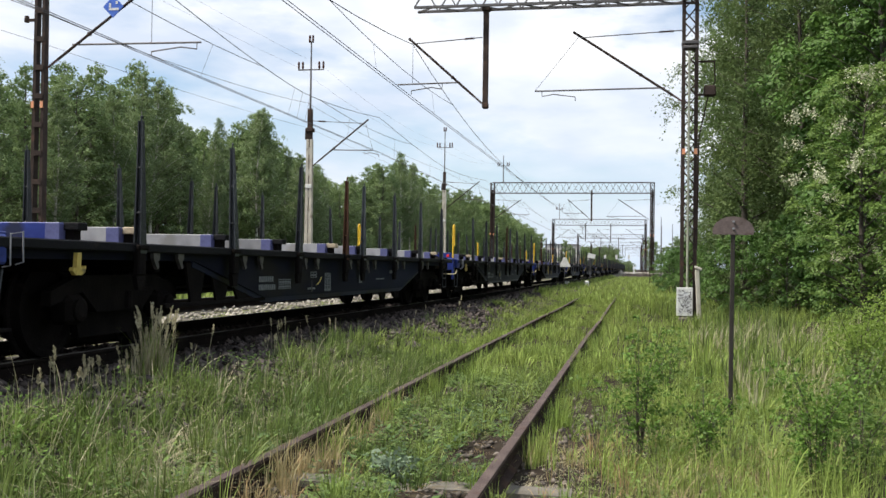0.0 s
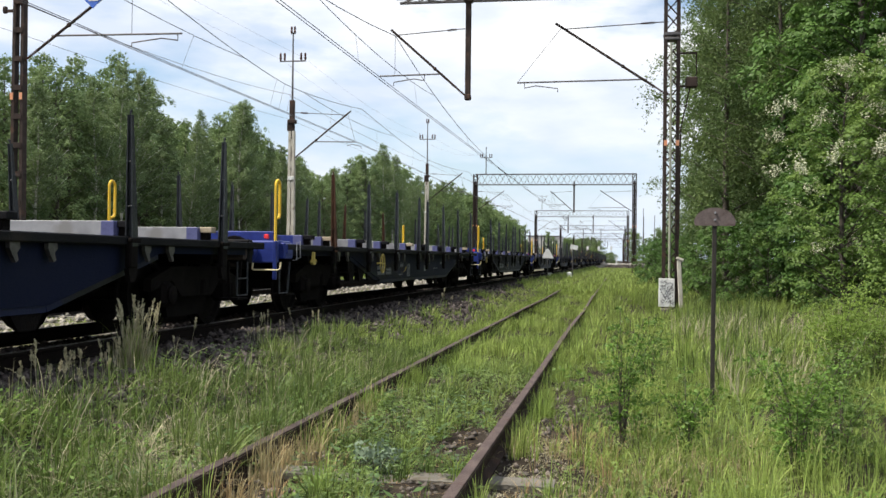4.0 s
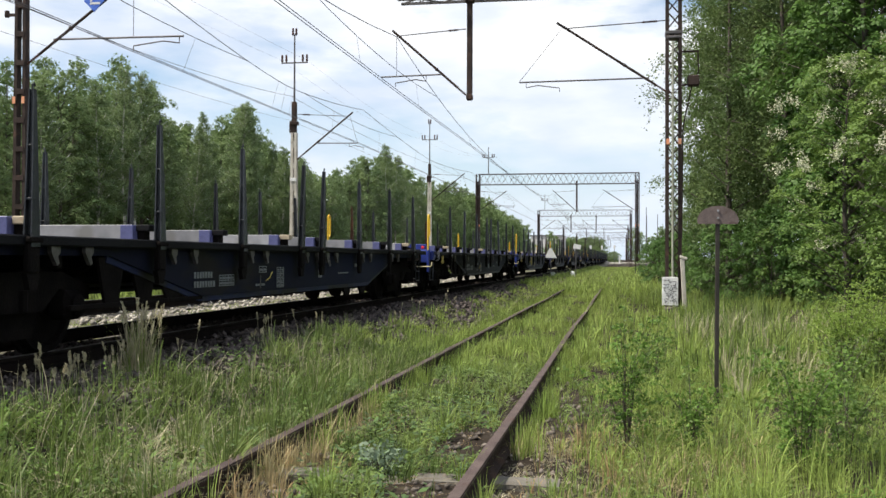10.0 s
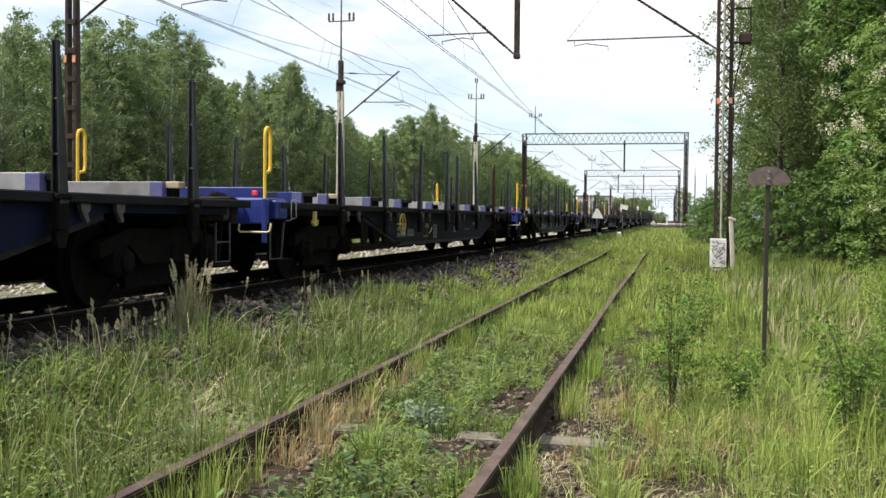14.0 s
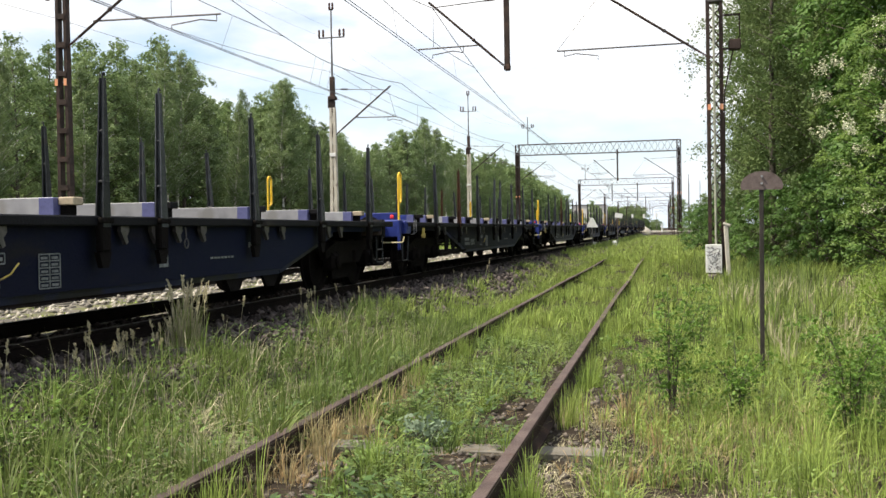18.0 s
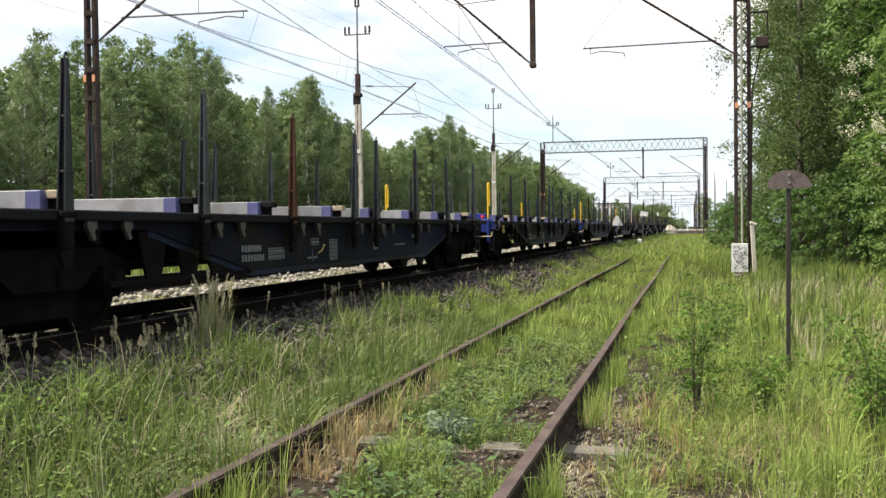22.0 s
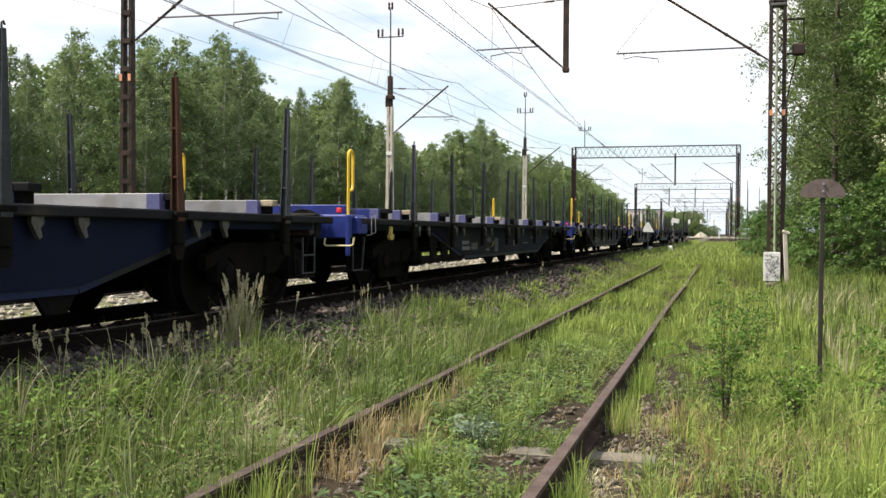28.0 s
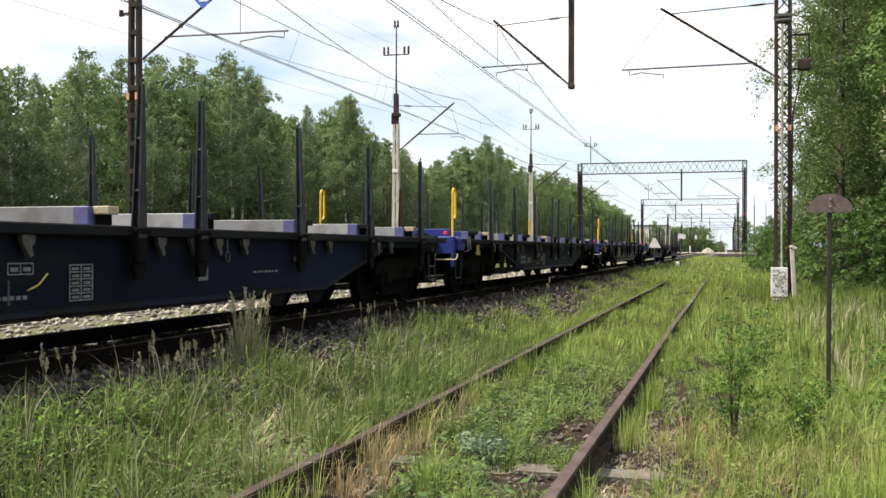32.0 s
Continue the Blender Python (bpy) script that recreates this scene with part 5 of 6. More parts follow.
def bough_tree(height, spread, trunk_r, low, n, per, leaf, size, bark, leaf_mat, seed, peak=0.45, droop=0.35, thick=0.34):
    """A broad crown of domed boughs, each a pad of leaves at the end of a limb, with dark gaps between."""
    r = random.Random(seed)
    q = np.random.default_rng(seed)
    g = Geo()
    zs = np.linspace(0, height * 0.95, 8)
    g.tube([(0.16 * math.sin(z * 0.6 + seed) * z / height, 0.14 * math.sin(z * 0.5 + 2 * seed) * z / height, z) for z in zs], trunk_r, 8, trunk_r * 0.12)
    c, rad, out = [], [], []
    for i in range(n):
        u = low + (0.98 - low) * ((i + r.random()) / n) ** 0.9
        v = (u - low) / (1 - low)
        env = spread * min(1.0, 0.5 + 2.0 * v) * (1 - v) ** peak + 0.15
        a = i * 2.4 + r.uniform(-0.5, 0.5)
        d = env * (0.35 + 0.65 * math.sqrt(r.random()))
        p = Vector((d * math.cos(a), d * math.sin(a), height * u))
        g.tube([(0, 0, max(0.1, p.z - 0.55 * d)), (p.x * 0.55, p.y * 0.55, p.z - 0.2 * d), p], trunk_r * 0.22 * (1.1 - u) + 0.01, 4, 0.006)
        c.append(tuple(p))
        rad.append(r.uniform(*size) * (1.0 - 0.35 * v))
        out.append((math.cos(a), math.sin(a), 0.0))
    c, rad, out = np.array(c), np.array(rad), np.array(out)
    k = np.repeat(np.arange(n), per)
    m = n * per
    # each pad breaks into a few lobes
    lobes = 6
    lo = q.normal(0, 0.55, (n, lobes, 3)) * np.array([1, 1, 0.30])
    which = q.integers(0, lobes, m)
    w = q.normal(0, 1, (m, 3))
    w /= np.linalg.norm(w, axis=1)[:, None]
    w[:, 2] = np.abs(w[:, 2]) * q.choice([1, 1, 1, -0.6], m)
    p = lo[k, which] + w * (0.36 * q.uniform(0.62, 1.0, m))[:, None] * np.array([1, 1, thick / 0.34])
    far = (p * out[k]).sum(1)
    p[:, 2] -= droop * np.maximum(0, far) ** 1.5
    p = c[k] + p * rad[k][:, None]
    nrm = 0.75 * w + 0.35 * out[k] + np.array([0, 0, 0.50]) + q.normal(0, 0.24, (m, 3))
    nrm /= np.linalg.norm(nrm, axis=1)[:, None]
    t = np.cross(nrm, q.normal(0, 1, (m, 3)))
    t /= np.linalg.norm(t, axis=1)[:, None]
    b = np.cross(nrm, t)
    s = (leaf * q.uniform(0.6, 1.35, m))[:, None]
    v = np.stack([p - t * s, p + b * s * 0.62 + t * s * 0.1, p + t * s, p - b * s * 0.62 + t * s * 0.1], 1).reshape(-1, 3)
    return g.mesh("trunk", bark, True), soup("crown", v, np.arange(4 * m).reshape(-1, 4), leaf_mat)


def tree(name, kit, m, label, group, scale=1.0):
    t = thing(name, m @ Matrix.Scale(scale, 4), label, "tree", group)
    part("trunk", kit[0], None, t)
    part("crown", kit[1], None, t)
    return t


BIRCHES = [tree_meshes(10.0, 1.45, 0.075, 74, 13, 28, 0.036, 0.32, M_BIRCH, M_LEAF_BIRCH, 20 + i, 0.55, 0.6, 1.1, 0.95, jitter=0.055) for i in range(3)]
WOODS = [bough_tree(10.0, 2.2, 0.11, 0.16, 75, 210, 0.050, (0.55, 0.95), M_BARK, M_LEAF_WOOD, 40 + i, 0.5) for i in range(2)]
FAR_WOODS = [tree_meshes(10.0, 1.9, 0.12, 50, 13, 17, 0.060, 0.18, M_BARK, M_LEAF_WOOD, 50 + i, 0.65, 0.3, 1.0, 0.9, jitter=0.09) for i in range(3)]
DEEP_WOODS = [tree_meshes(10.0, 2.6, 0.13, 26, 13, 10, 0.15, 0.10, M_BARK, M_LEAF_WOOD, 70 + i, 0.9, 0.15, 0.6, 0.6, jitter=0.2) for i in range(3)]
TALL_BIRCHES = [tree_meshes(15.0, 2.7, 0.13, 62, 30, 26, 0.044, 0.04, M_BARK, M_LEAF_HANG, 90 + i, 1.0, 1.1, 0.5, 0.35, jitter=0.08) for i in range(2)]
MAPLES = [bough_tree(13.0, 3.5, 0.22, 0.05, 96, 430, 0.072, (0.95, 1.5), M_BARK, M_LEAF_OAK, 60 + i) for i in range(2)]
LOCUSTS = [bough_tree(7.0, 1.8, 0.09, 0.12, 64, 380, 0.036, (0.5, 0.9), M_BARK, M_LEAF_LOCUST, 66, 0.4, 0.6, 0.22)]
SHRUBS = [bough_tree(3.0, 1.25, 0.03, 0.06, 42, 190, 0.042, (0.35, 0.6), M_BARK, M_LEAF_OAK, 80 + i, 0.4) for i in range(2)]
THICKETS = [tree_meshes(3.4, 1.5, 0.03, 24, 14, 15, 0.055, 0.02, M_BARK, M_LEAF_WOOD, 85 + i, 0.55, 0.15, 0.5, 0.45, False, 0.10) for i in range(2)]

# the wood beyond the far track; its height rises and dips along the line
WOOD_YS = (14, 21, 25, 28, 36, 39.5, 42, 44.5, 47, 52.4, 56, 60, 67, 74, 83, 90, 97, 112, 127, 160, 215)
WOOD_HS = (8.0, 7.8, 6.6, 7.2, 8.3, 9.1, 8.6, 7.6, 7.7, 9.4, 8.2, 7.9, 6.9, 8.0, 9.6, 11.4, 9.2, 9.6, 9.9, 9.0, 8.2)
r = random.Random(5)
for row, x_row, step in ((0, -20.3, 1.95), (1, -22.6, 2.6), (2, -25.2, 3.6), (3, -28.5, 4.2)):
    y = 15.0 + 0.8 * row
    while y < (214, 210, 200, 110)[row]:
        x = x_row + r.uniform(-0.7, 0.7)
        tall = float(np.interp(y * 20.3 / -x, WOOD_YS, WOOD_HS)) * (r.uniform(0.88, 1.0) if row == 0 else r.uniform(0.95, 1.07))
        maple = abs(y - 52.4) < 1.0 or (abs(y - 48) > 6 and r.random() < 0.22)
        if row == 0 and y < 105:
            kit = WOODS[r.randrange(2)] if maple else BIRCHES[r.randrange(3)]
        else:
            kit = (FAR_WOODS if row < 2 and y < 130 else DEEP_WOODS)[r.randrange(3)]
        wide = r.uniform(0.9, 1.3)
        tree("birch_tree" if kit in BIRCHES else "deciduous_tree", kit, pose(x, y + r.uniform(-0.8, 0.8), 0, r.uniform(-3, 3), r.uniform(-3, 3), r.uniform(0, 360)) @ Matrix.Diagonal((wide, wide, 1, 1)),
             "slender pale-stemmed birch with fine green leaves" if kit in BIRCHES else "dense green deciduous tree in the wood", "trees beyond the tracks", tall / (9.3 if kit in BIRCHES else 9.0))
        if row == 0 and y < 120:
            t = tree("thicket", THICKETS[r.randrange(2)], pose(-21.8 + r.uniform(-0.6, 0.6), y + r.uniform(-1, 1), 0, 0, 0, r.uniform(0, 360)), "low leafy thicket under the wood's edge", "thickets under the wood", r.uniform(0.8, 1.2))
            tagged(t, category="shrub")
        y += step * r.uniform(0.8, 1.2) * (1.0 if y < 90 else 1.8)

# the low tree line that closes the view, and trees far along the right side
for i in range(64):
    x = -56 + 0.86 * i + r.uniform(-0.6, 0.6)
    tree("deciduous_tree", DEEP_WOODS[i % 3], pose(x, 470 + r.uniform(-15, 25), -1.2, 0, 0, r.uniform(0, 360)) @ Matrix.Diagonal((1.3, 1.3, 1, 1)), "dark distant tree closing the view", "distant trees", r.uniform(1.12, 1.3) * (1.0 if x < -9 else 0.5))
for x, yy, sc in ((-16.5, 238, 0.80), (-15.4, 243, 0.7), (2.6, 215, 0.80), (3.6, 222, 0.75), (7.5, 300, 0.8), (9.0, 230, 0.8), (12.0, 250, 0.9), (7.0, 190, 0.75), (10.0, 170, 0.9), (14.0, 260, 0.9), (18.0, 280, 0.9), (9.5, 330, 0.9), (14.0, 350, 0.9), (19.0, 370, 1.0), (24.0, 360, 1.0)):
    tree("deciduous_tree", DEEP_WOODS[int(yy) % 3], pose(x, yy, 0, 0, 0, yy * 3), "dark distant tree closing the view", "distant trees", sc)

# the trees beside the siding
for x, yy, sc, k in ((6.6, 29.6, 0.92, 1), (8.2, 33.0, 0.98, 0), (9.6, 27.0, 0.9, 1), (11.4, 33.0, 1.08, 0), (12.6, 25.0, 0.95, 0)):
    tree("maple_tree", MAPLES[k], pose(x, yy, 0.1, 0, 0, yy * 37), "large leafy tree with broad bright green leaves", "trees beside the siding", sc)
for x, yy, k in ((3.6, 36.0, 0), (5.1, 34.0, 1), (5.8, 39.5, 1), (7.2, 37.0, 0), (4.9, 46.0, 1)):
    tree("birch_tree", TALL_BIRCHES[k], pose(x, yy, 0.1, 0, 0, yy * 51), "tall birch with hanging fine leaves", "trees beside the siding")
for x, yy, sc, k in ((5.2, 57.0, 1.0, 1), (5.0, 68.0, 0.9, 2), (5.6, 82.0, 0.9, 0), (5.6, 110.0, 0.8, 1), (6.5, 140.0, 0.8, 2)):
    tree("birch_tree", BIRCHES[k], pose(x, yy, 0.1, 0, 0, yy * 51), "tall birch with hanging fine leaves", "trees beside the siding", sc)
for x, yy, sc, k in ((4.7, 50.0, 1.5, 0), (5.9, 45.0, 1.5, 2), (7.2, 42.0, 1.5, 1), (9.6, 41.0, 1.5, 1), (14.2, 30.0, 1.4, 2), (15.0, 38.0, 1.5, 0), (8.0, 45.0, 1.4, 1), (6.6, 51.0, 1.4, 2), (9.5, 50.0, 1.3, 0), (13.0, 46.0, 1.35, 1), (17.0, 44.0, 1.4, 2), (12.0, 56.0, 1.5, 1), (18.0, 38.0, 1.3, 0), (16.5, 52.0, 1.5, 2), (21.0, 46.0, 1.5, 0), (8.5, 62.0, 1.3, 2)):
    tree("deciduous_tree", FAR_WOODS[k], pose(x, yy, 0.1, 0, 0, yy * 29), "dense dark tree deep in the wood", "trees beside the siding", sc)
for x, yy, sc, k in ((1.75, 57.0, 0.75, 0), (2.2, 62.0, 0.85, 1), (3.3, 32.5, 0.85, 0), (4.2, 30.5, 0.95, 1), (2.9, 37.0, 0.8, 1), (5.4, 27.6, 0.8, 0), (6.6, 25.5, 0.85, 1), (3.3, 44.0, 0.9, 0), (7.6, 23.0, 0.8, 0), (2.9, 53.0, 0.9, 1), (3.1, 63.0, 1.0, 0), (3.6, 76.0, 1.0, 1), (3.5, 90.0, 1.1, 0), (8.6, 21.0, 0.85, 1)):
    t = tree("shrub", SHRUBS[k], pose(x, yy, 0.1, 0, 0, yy * 73), "leafy green shrub at the wood's edge", "shrubs beside the siding", sc)
    tagged(t, category="shrub")
# flowering locust trees among them
for x, yy, sc, turn in ((5.1, 24.6, 0.88, 40), (6.5, 22.8, 1.0, 170)):
    t = tree("locust_tree", LOCUSTS[0], pose(x, yy, 0.1, 0, 0, turn), "feathery yellow-green locust tree hung with cream blossom", "flowering trees beside the siding", sc)
    c = rng.normal(0, 1, (26, 3))
    c /= np.linalg.norm(c, axis=1)[:, None]
    c = c * np.array([2.15, 2.15, 2.4]) + np.array([0, 0, 4.3])
    c = np.repeat(c, 6, axis=0) + rng.normal(0, 0.16, (156, 3)) * np.array([1, 1, 0.5])
    v, f = spray(c, c + np.array([0.05, -0.05, -0.18]), np.full(len(c), 0.3), 26, 0.045, 0.026, True, 0.6)
    part("blossom", soup("blossom", v, f, M_BLOSSOM), None, t, "cream blossom clusters")


# ---- grass and weeds ----
def blades(name, pts, h, w, lean, mat, label, segs=2):
    """Bent tapering blades at the given ground points."""
    n = len(pts)
    a = rng.uniform(0, 2 * np.pi, n)
    side = np.stack([np.cos(a), np.sin(a), np.zeros(n)], 1)
    fwd = np.stack([-np.sin(a), np.cos(a), np.zeros(n)], 1)
    hh = h * rng.uniform(0.5, 1.25, n)
    ll = lean * rng.uniform(0.1, 1.4, n) * hh
    ww = w * rng.uniform(0.6, 1.3, n)
    rows = []
    for i in range(segs):
        u = i / segs
        c = pts + fwd * (ll * u ** 2)[:, None] + np.array([0, 0, 1]) * (hh * (u - 0.25 * u * u * np.minimum(ll / hh, 1.2)))[:, None]
        wid = (ww * (1 - 0.55 * u))[:, None]
        rows += [c - side * wid, c + side * wid]
    tip = pts + fwd * ll[:, None] + np.array([0, 0, 1]) * (hh * (1 - 0.25 * np.minimum(ll / hh, 1.2)))[:, None]
    v = np.stack(rows + [tip], 1)
    m = v.shape[1]
    f = []
    for i in range(segs - 1):
        f += [(2 * i, 2 * i + 1, 2 * i + 3), (2 * i, 2 * i + 3, 2 * i + 2)]
    f.append((2 * segs - 2, 2 * segs - 1, 2 * segs))
    f = np.array(f)[None] + m * np.arange(n)[:, None, None]
    return tagged(new(name, soup(name, v.reshape(-1, 3), f.reshape(-1, 3), mat)), label, "grass", kind="stuff")


def spread_points(n, x0, x1, y0, y1, power=1.0, tuft=0.0, keep=None):
    y = y0 + (y1 - y0) * rng.random(n) ** power
    x = rng.uniform(x0, x1, n)
    if tuft:
        x += rng.normal(0, tuft, n)
    if keep is not None:
        k = keep(x, y)
        x, y = x[k], y[k]
    return np.stack([x, y, ground_z(x, y) - 0.01], 1)


def gathered(n, spots, sx=0.10, sy=0.25):
    """Points gathered round a few spots."""
    c = np.array(spots)[rng.integers(0, len(spots), n)]
    x, y = c[:, 0] + rng.normal(0, sx, n), c[:, 1] + rng.normal(0, sy, n)
    return np.stack([x, y, ground_z(x, y) - 0.01], 1)


def clumpy(x, y, f):
    return 0.5 + 0.25 * np.sin(x * f + 1.3 * np.sin(y * f * 0.7)) + 0.25 * np.sin(y * f * 0.8 + 2.0 * np.sin(x * f * 0.6 + 1))


def off_rails(x, y):
    d = np.abs(np.abs(x - SIDING) - 0.753)
    return d > 0.07


def verge(x, y):
    return off_rails(x, y) & (rng.random(len(x)) < 0.25 + 0.9 * clumpy(x, y, 2.3))


def bank(x, y):
    return (x > -3.9 + 0.5 * np.sin(y * 0.8)) & (rng.random(len(x)) < 0.3 + 0.9 * clumpy(x, y, 1.7))


def tufts(name, centres, per, radius, h, w, lean, mat, label, segs=3, power=1.0):
    """Tufts: blades that spring from a spot and fall outwards, each tuft with a height of its own."""
    n = len(centres)
    k = np.repeat(np.arange(n), per)
    m = n * per
    tall = (rng.uniform(0.45, 1.35, n) ** power)[k]
    a = rng.uniform(0, 2 * np.pi, m)
    q = radius * np.sqrt(rng.random(m))
    base = centres[k] + np.stack([np.cos(a) * q, np.sin(a) * q, np.zeros(m)], 1)
    face = a + np.pi / 2 + rng.normal(0, 0.7, m)
    side = np.stack([np.cos(face), np.sin(face), np.zeros(m)], 1)
    out = np.stack([np.cos(a), np.sin(a), np.zeros(m)], 1)
    wind = np.array([0.25, -0.05, 0.0])
    hh = h * tall * rng.uniform(0.45, 1.15, m)
    ll = lean * rng.uniform(0.05, 1.3, m) ** 1.3 * hh
    ww = w * rng.uniform(0.6, 1.35, m)
    rows = []
    for i in range(segs + 1):
        u = i / segs
        droop = np.clip(ll / hh, 0, 1.3)
        c = base + (out + wind) * (ll * u ** 2)[:, None] + np.array([0, 0, 1]) * (hh * (u - 0.42 * droop * u ** 3))[:, None]
        if i == segs:
            rows.append(c)
        else:
            wid = (ww * (1 - 0.6 * u))[:, None]
            rows += [c - side * wid, c + side * wid]
    v = np.stack(rows, 1)
    vs = v.shape[1]
    f = []
    for i in range(segs - 1):
        f += [(2 * i, 2 * i + 1, 2 * i + 3), (2 * i, 2 * i + 3, 2 * i + 2)]
    f.append((2 * segs - 2, 2 * segs - 1, 2 * segs))
    f = np.array(f)[None] + vs * np.arange(m)[:, None, None]
    return tagged(new(name, soup(name, v.reshape(-1, 3), f.reshape(-1, 3), mat)), label, "grass", kind="stuff")


def bare(x, y):
    """Spots where stones and dark soil show."""
    spots = ((-0.62, 6.6, 0.24, 0.75), (-0.6, 5.2, 0.22, 0.6), (-0.66, 8.3, 0.14, 0.7), (0.15, 5.4, 0.3, 0.3), (-1.2, 6.0, 0.25, 0.5), (-1.15, 7.8, 0.2, 0.6), (-2.17, 5.2, 0.30, 1.1), (-2.78, 6.1, 0.20, 0.5), (-2.75, 4.9, 0.16, 0.5), (-2.2, 6.9, 0.18, 0.6), (-0.95, 9.5, 0.16, 1.2), (-2.25, 8.2, 0.18, 0.8), (-2.3, 11.0, 0.2, 1.0))
    hit = np.zeros(len(x), bool)
    for cx, cy, rx, ry in spots:
        hit |= ((x - cx) / rx) ** 2 + ((y - cy) / ry) ** 2 < 1
    return hit


def patchy(f, low, high):
    return lambda x, y: off_rails(x, y) & ~bare(x, y) & (rng.random(len(x)) < low + (high - low) * clumpy(x, y, f))


def bank_edge(x, y):
    return (x > -4.0 + 0.22 * np.sin(y * 0.8) + 0.16 * np.sin(y * 2.1)) & ~bare(x, y) & (rng.random(len(x)) < 0.25 + clumpy(x, y, 1.9))


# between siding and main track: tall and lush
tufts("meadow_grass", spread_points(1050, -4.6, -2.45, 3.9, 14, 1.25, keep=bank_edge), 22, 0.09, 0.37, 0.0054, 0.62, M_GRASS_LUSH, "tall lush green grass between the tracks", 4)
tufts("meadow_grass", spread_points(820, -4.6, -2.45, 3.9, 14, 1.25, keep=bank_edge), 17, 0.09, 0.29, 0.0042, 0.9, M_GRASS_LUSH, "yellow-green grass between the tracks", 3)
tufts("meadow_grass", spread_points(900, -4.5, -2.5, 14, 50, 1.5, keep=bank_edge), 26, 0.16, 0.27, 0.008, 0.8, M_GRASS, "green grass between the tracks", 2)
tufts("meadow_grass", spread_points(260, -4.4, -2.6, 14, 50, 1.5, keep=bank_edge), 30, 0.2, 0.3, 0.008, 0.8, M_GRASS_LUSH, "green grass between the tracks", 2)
tufts("pale_grass", spread_points(260, -4.2, -2.5, 4.2, 12, 1.2, keep=bank_edge), 7, 0.05, 0.48, 0.0028, 1.1, M_GRASS_PALE, "pale arching grass stems", 5)
# inside the siding: low, patchy, with bare soil
tufts("meadow_grass", spread_points(620, -2.36, -0.9, 3.7, 14, 1.25, keep=patchy(2.6, -0.35, 1.1)), 20, 0.08, 0.19, 0.0042, 1.0, M_GRASS_LUSH, "short patchy grass inside the siding", 3)
tufts("meadow_grass", spread_points(200, -2.36, -0.9, 3.7, 14, 1.25, keep=patchy(3.4, -0.3, 1.0)), 22, 0.06, 0.28, 0.0036, 0.7, M_GRASS, "taller tufts inside the siding", 3)
tufts("meadow_grass", spread_points(1100, -2.7, -0.5, 13, 60, 1.6, keep=patchy(1.6, 0.2, 1.2)), 26, 0.18, 0.26, 0.008, 0.8, M_GRASS, "grass closing over the siding", 2)
# hugging the rails
for xr, many in ((SIDING - 0.753, 300), (SIDING + 0.753, 150)):
    tufts("meadow_grass", spread_points(many, xr - 0.17, xr + 0.17, 4, 20, 1.1, keep=patchy(3.0, 0.0, 1.0)), 16, 0.05, 0.24, 0.004, 0.9, M_GRASS_LUSH, "grass leaning over the rusty rail", 3)
# clumps that stand up in front of the rails
for cx, cy, ry, n, h, m in ((-2.24, 4.45, 0.35, 34, 0.34, M_GRASS), (-2.22, 6.45, 0.22, 16, 0.32, M_GRASS_DRY), (-2.25, 7.6, 0.3, 14, 0.26, M_GRASS), (-2.25, 9.2, 0.5, 22, 0.28, M_GRASS), (-2.26, 11.6, 0.8, 24, 0.28, M_GRASS),
                            (-0.72, 5.2, 0.25, 16, 0.24, M_GRASS), (-0.70, 7.4, 0.35, 16, 0.28, M_GRASS), (-0.72, 9.3, 0.5, 20, 0.28, M_GRASS), (-0.74, 12.0, 1.0, 26, 0.30, M_GRASS)):
    tufts("meadow_grass", gathered(n, [(cx, cy)], 0.05, ry), 13, 0.05, h, 0.0036, 0.35, m, "upright grass standing before the rusty rail", 4)
# far along, the grass closes over the rails
for xr, many, start in ((SIDING - 0.753, 60, 22), (SIDING + 0.753, 110, 17)):
    tufts("meadow_grass", spread_points(many, xr - 0.14, xr + 0.14, start, 48, 0.9), 16, 0.10, 0.24, 0.007, 0.7, M_GRASS, "grass closing over the far rails", 2)
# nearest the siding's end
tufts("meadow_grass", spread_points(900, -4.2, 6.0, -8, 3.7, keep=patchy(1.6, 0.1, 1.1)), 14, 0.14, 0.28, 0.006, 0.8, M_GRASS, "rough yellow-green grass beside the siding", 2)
# the verge to the right, mostly in the lightened blade colour
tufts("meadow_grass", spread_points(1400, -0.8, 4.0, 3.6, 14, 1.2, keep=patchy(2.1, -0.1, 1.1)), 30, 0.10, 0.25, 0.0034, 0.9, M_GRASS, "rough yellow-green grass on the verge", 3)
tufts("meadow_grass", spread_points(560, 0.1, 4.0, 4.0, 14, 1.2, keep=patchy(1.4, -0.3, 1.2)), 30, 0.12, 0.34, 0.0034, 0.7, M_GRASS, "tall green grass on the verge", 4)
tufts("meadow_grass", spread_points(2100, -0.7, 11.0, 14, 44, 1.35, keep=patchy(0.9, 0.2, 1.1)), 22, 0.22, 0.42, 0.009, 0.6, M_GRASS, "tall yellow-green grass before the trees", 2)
tufts("meadow_grass", spread_points(700, 0.8, 11.0, 12, 40, 1.3, keep=patchy(0.7, -0.2, 1.1)), 26, 0.3, 0.6, 0.010, 0.5, M_GRASS_LUSH, "tall green weeds before the trees", 2)
blades("meadow_grass", spread_points(22000, -4.2, 4.0, 42, 170, 1.6), 0.34, 0.03, 0.5, M_GRASS, "far green grass along the line")
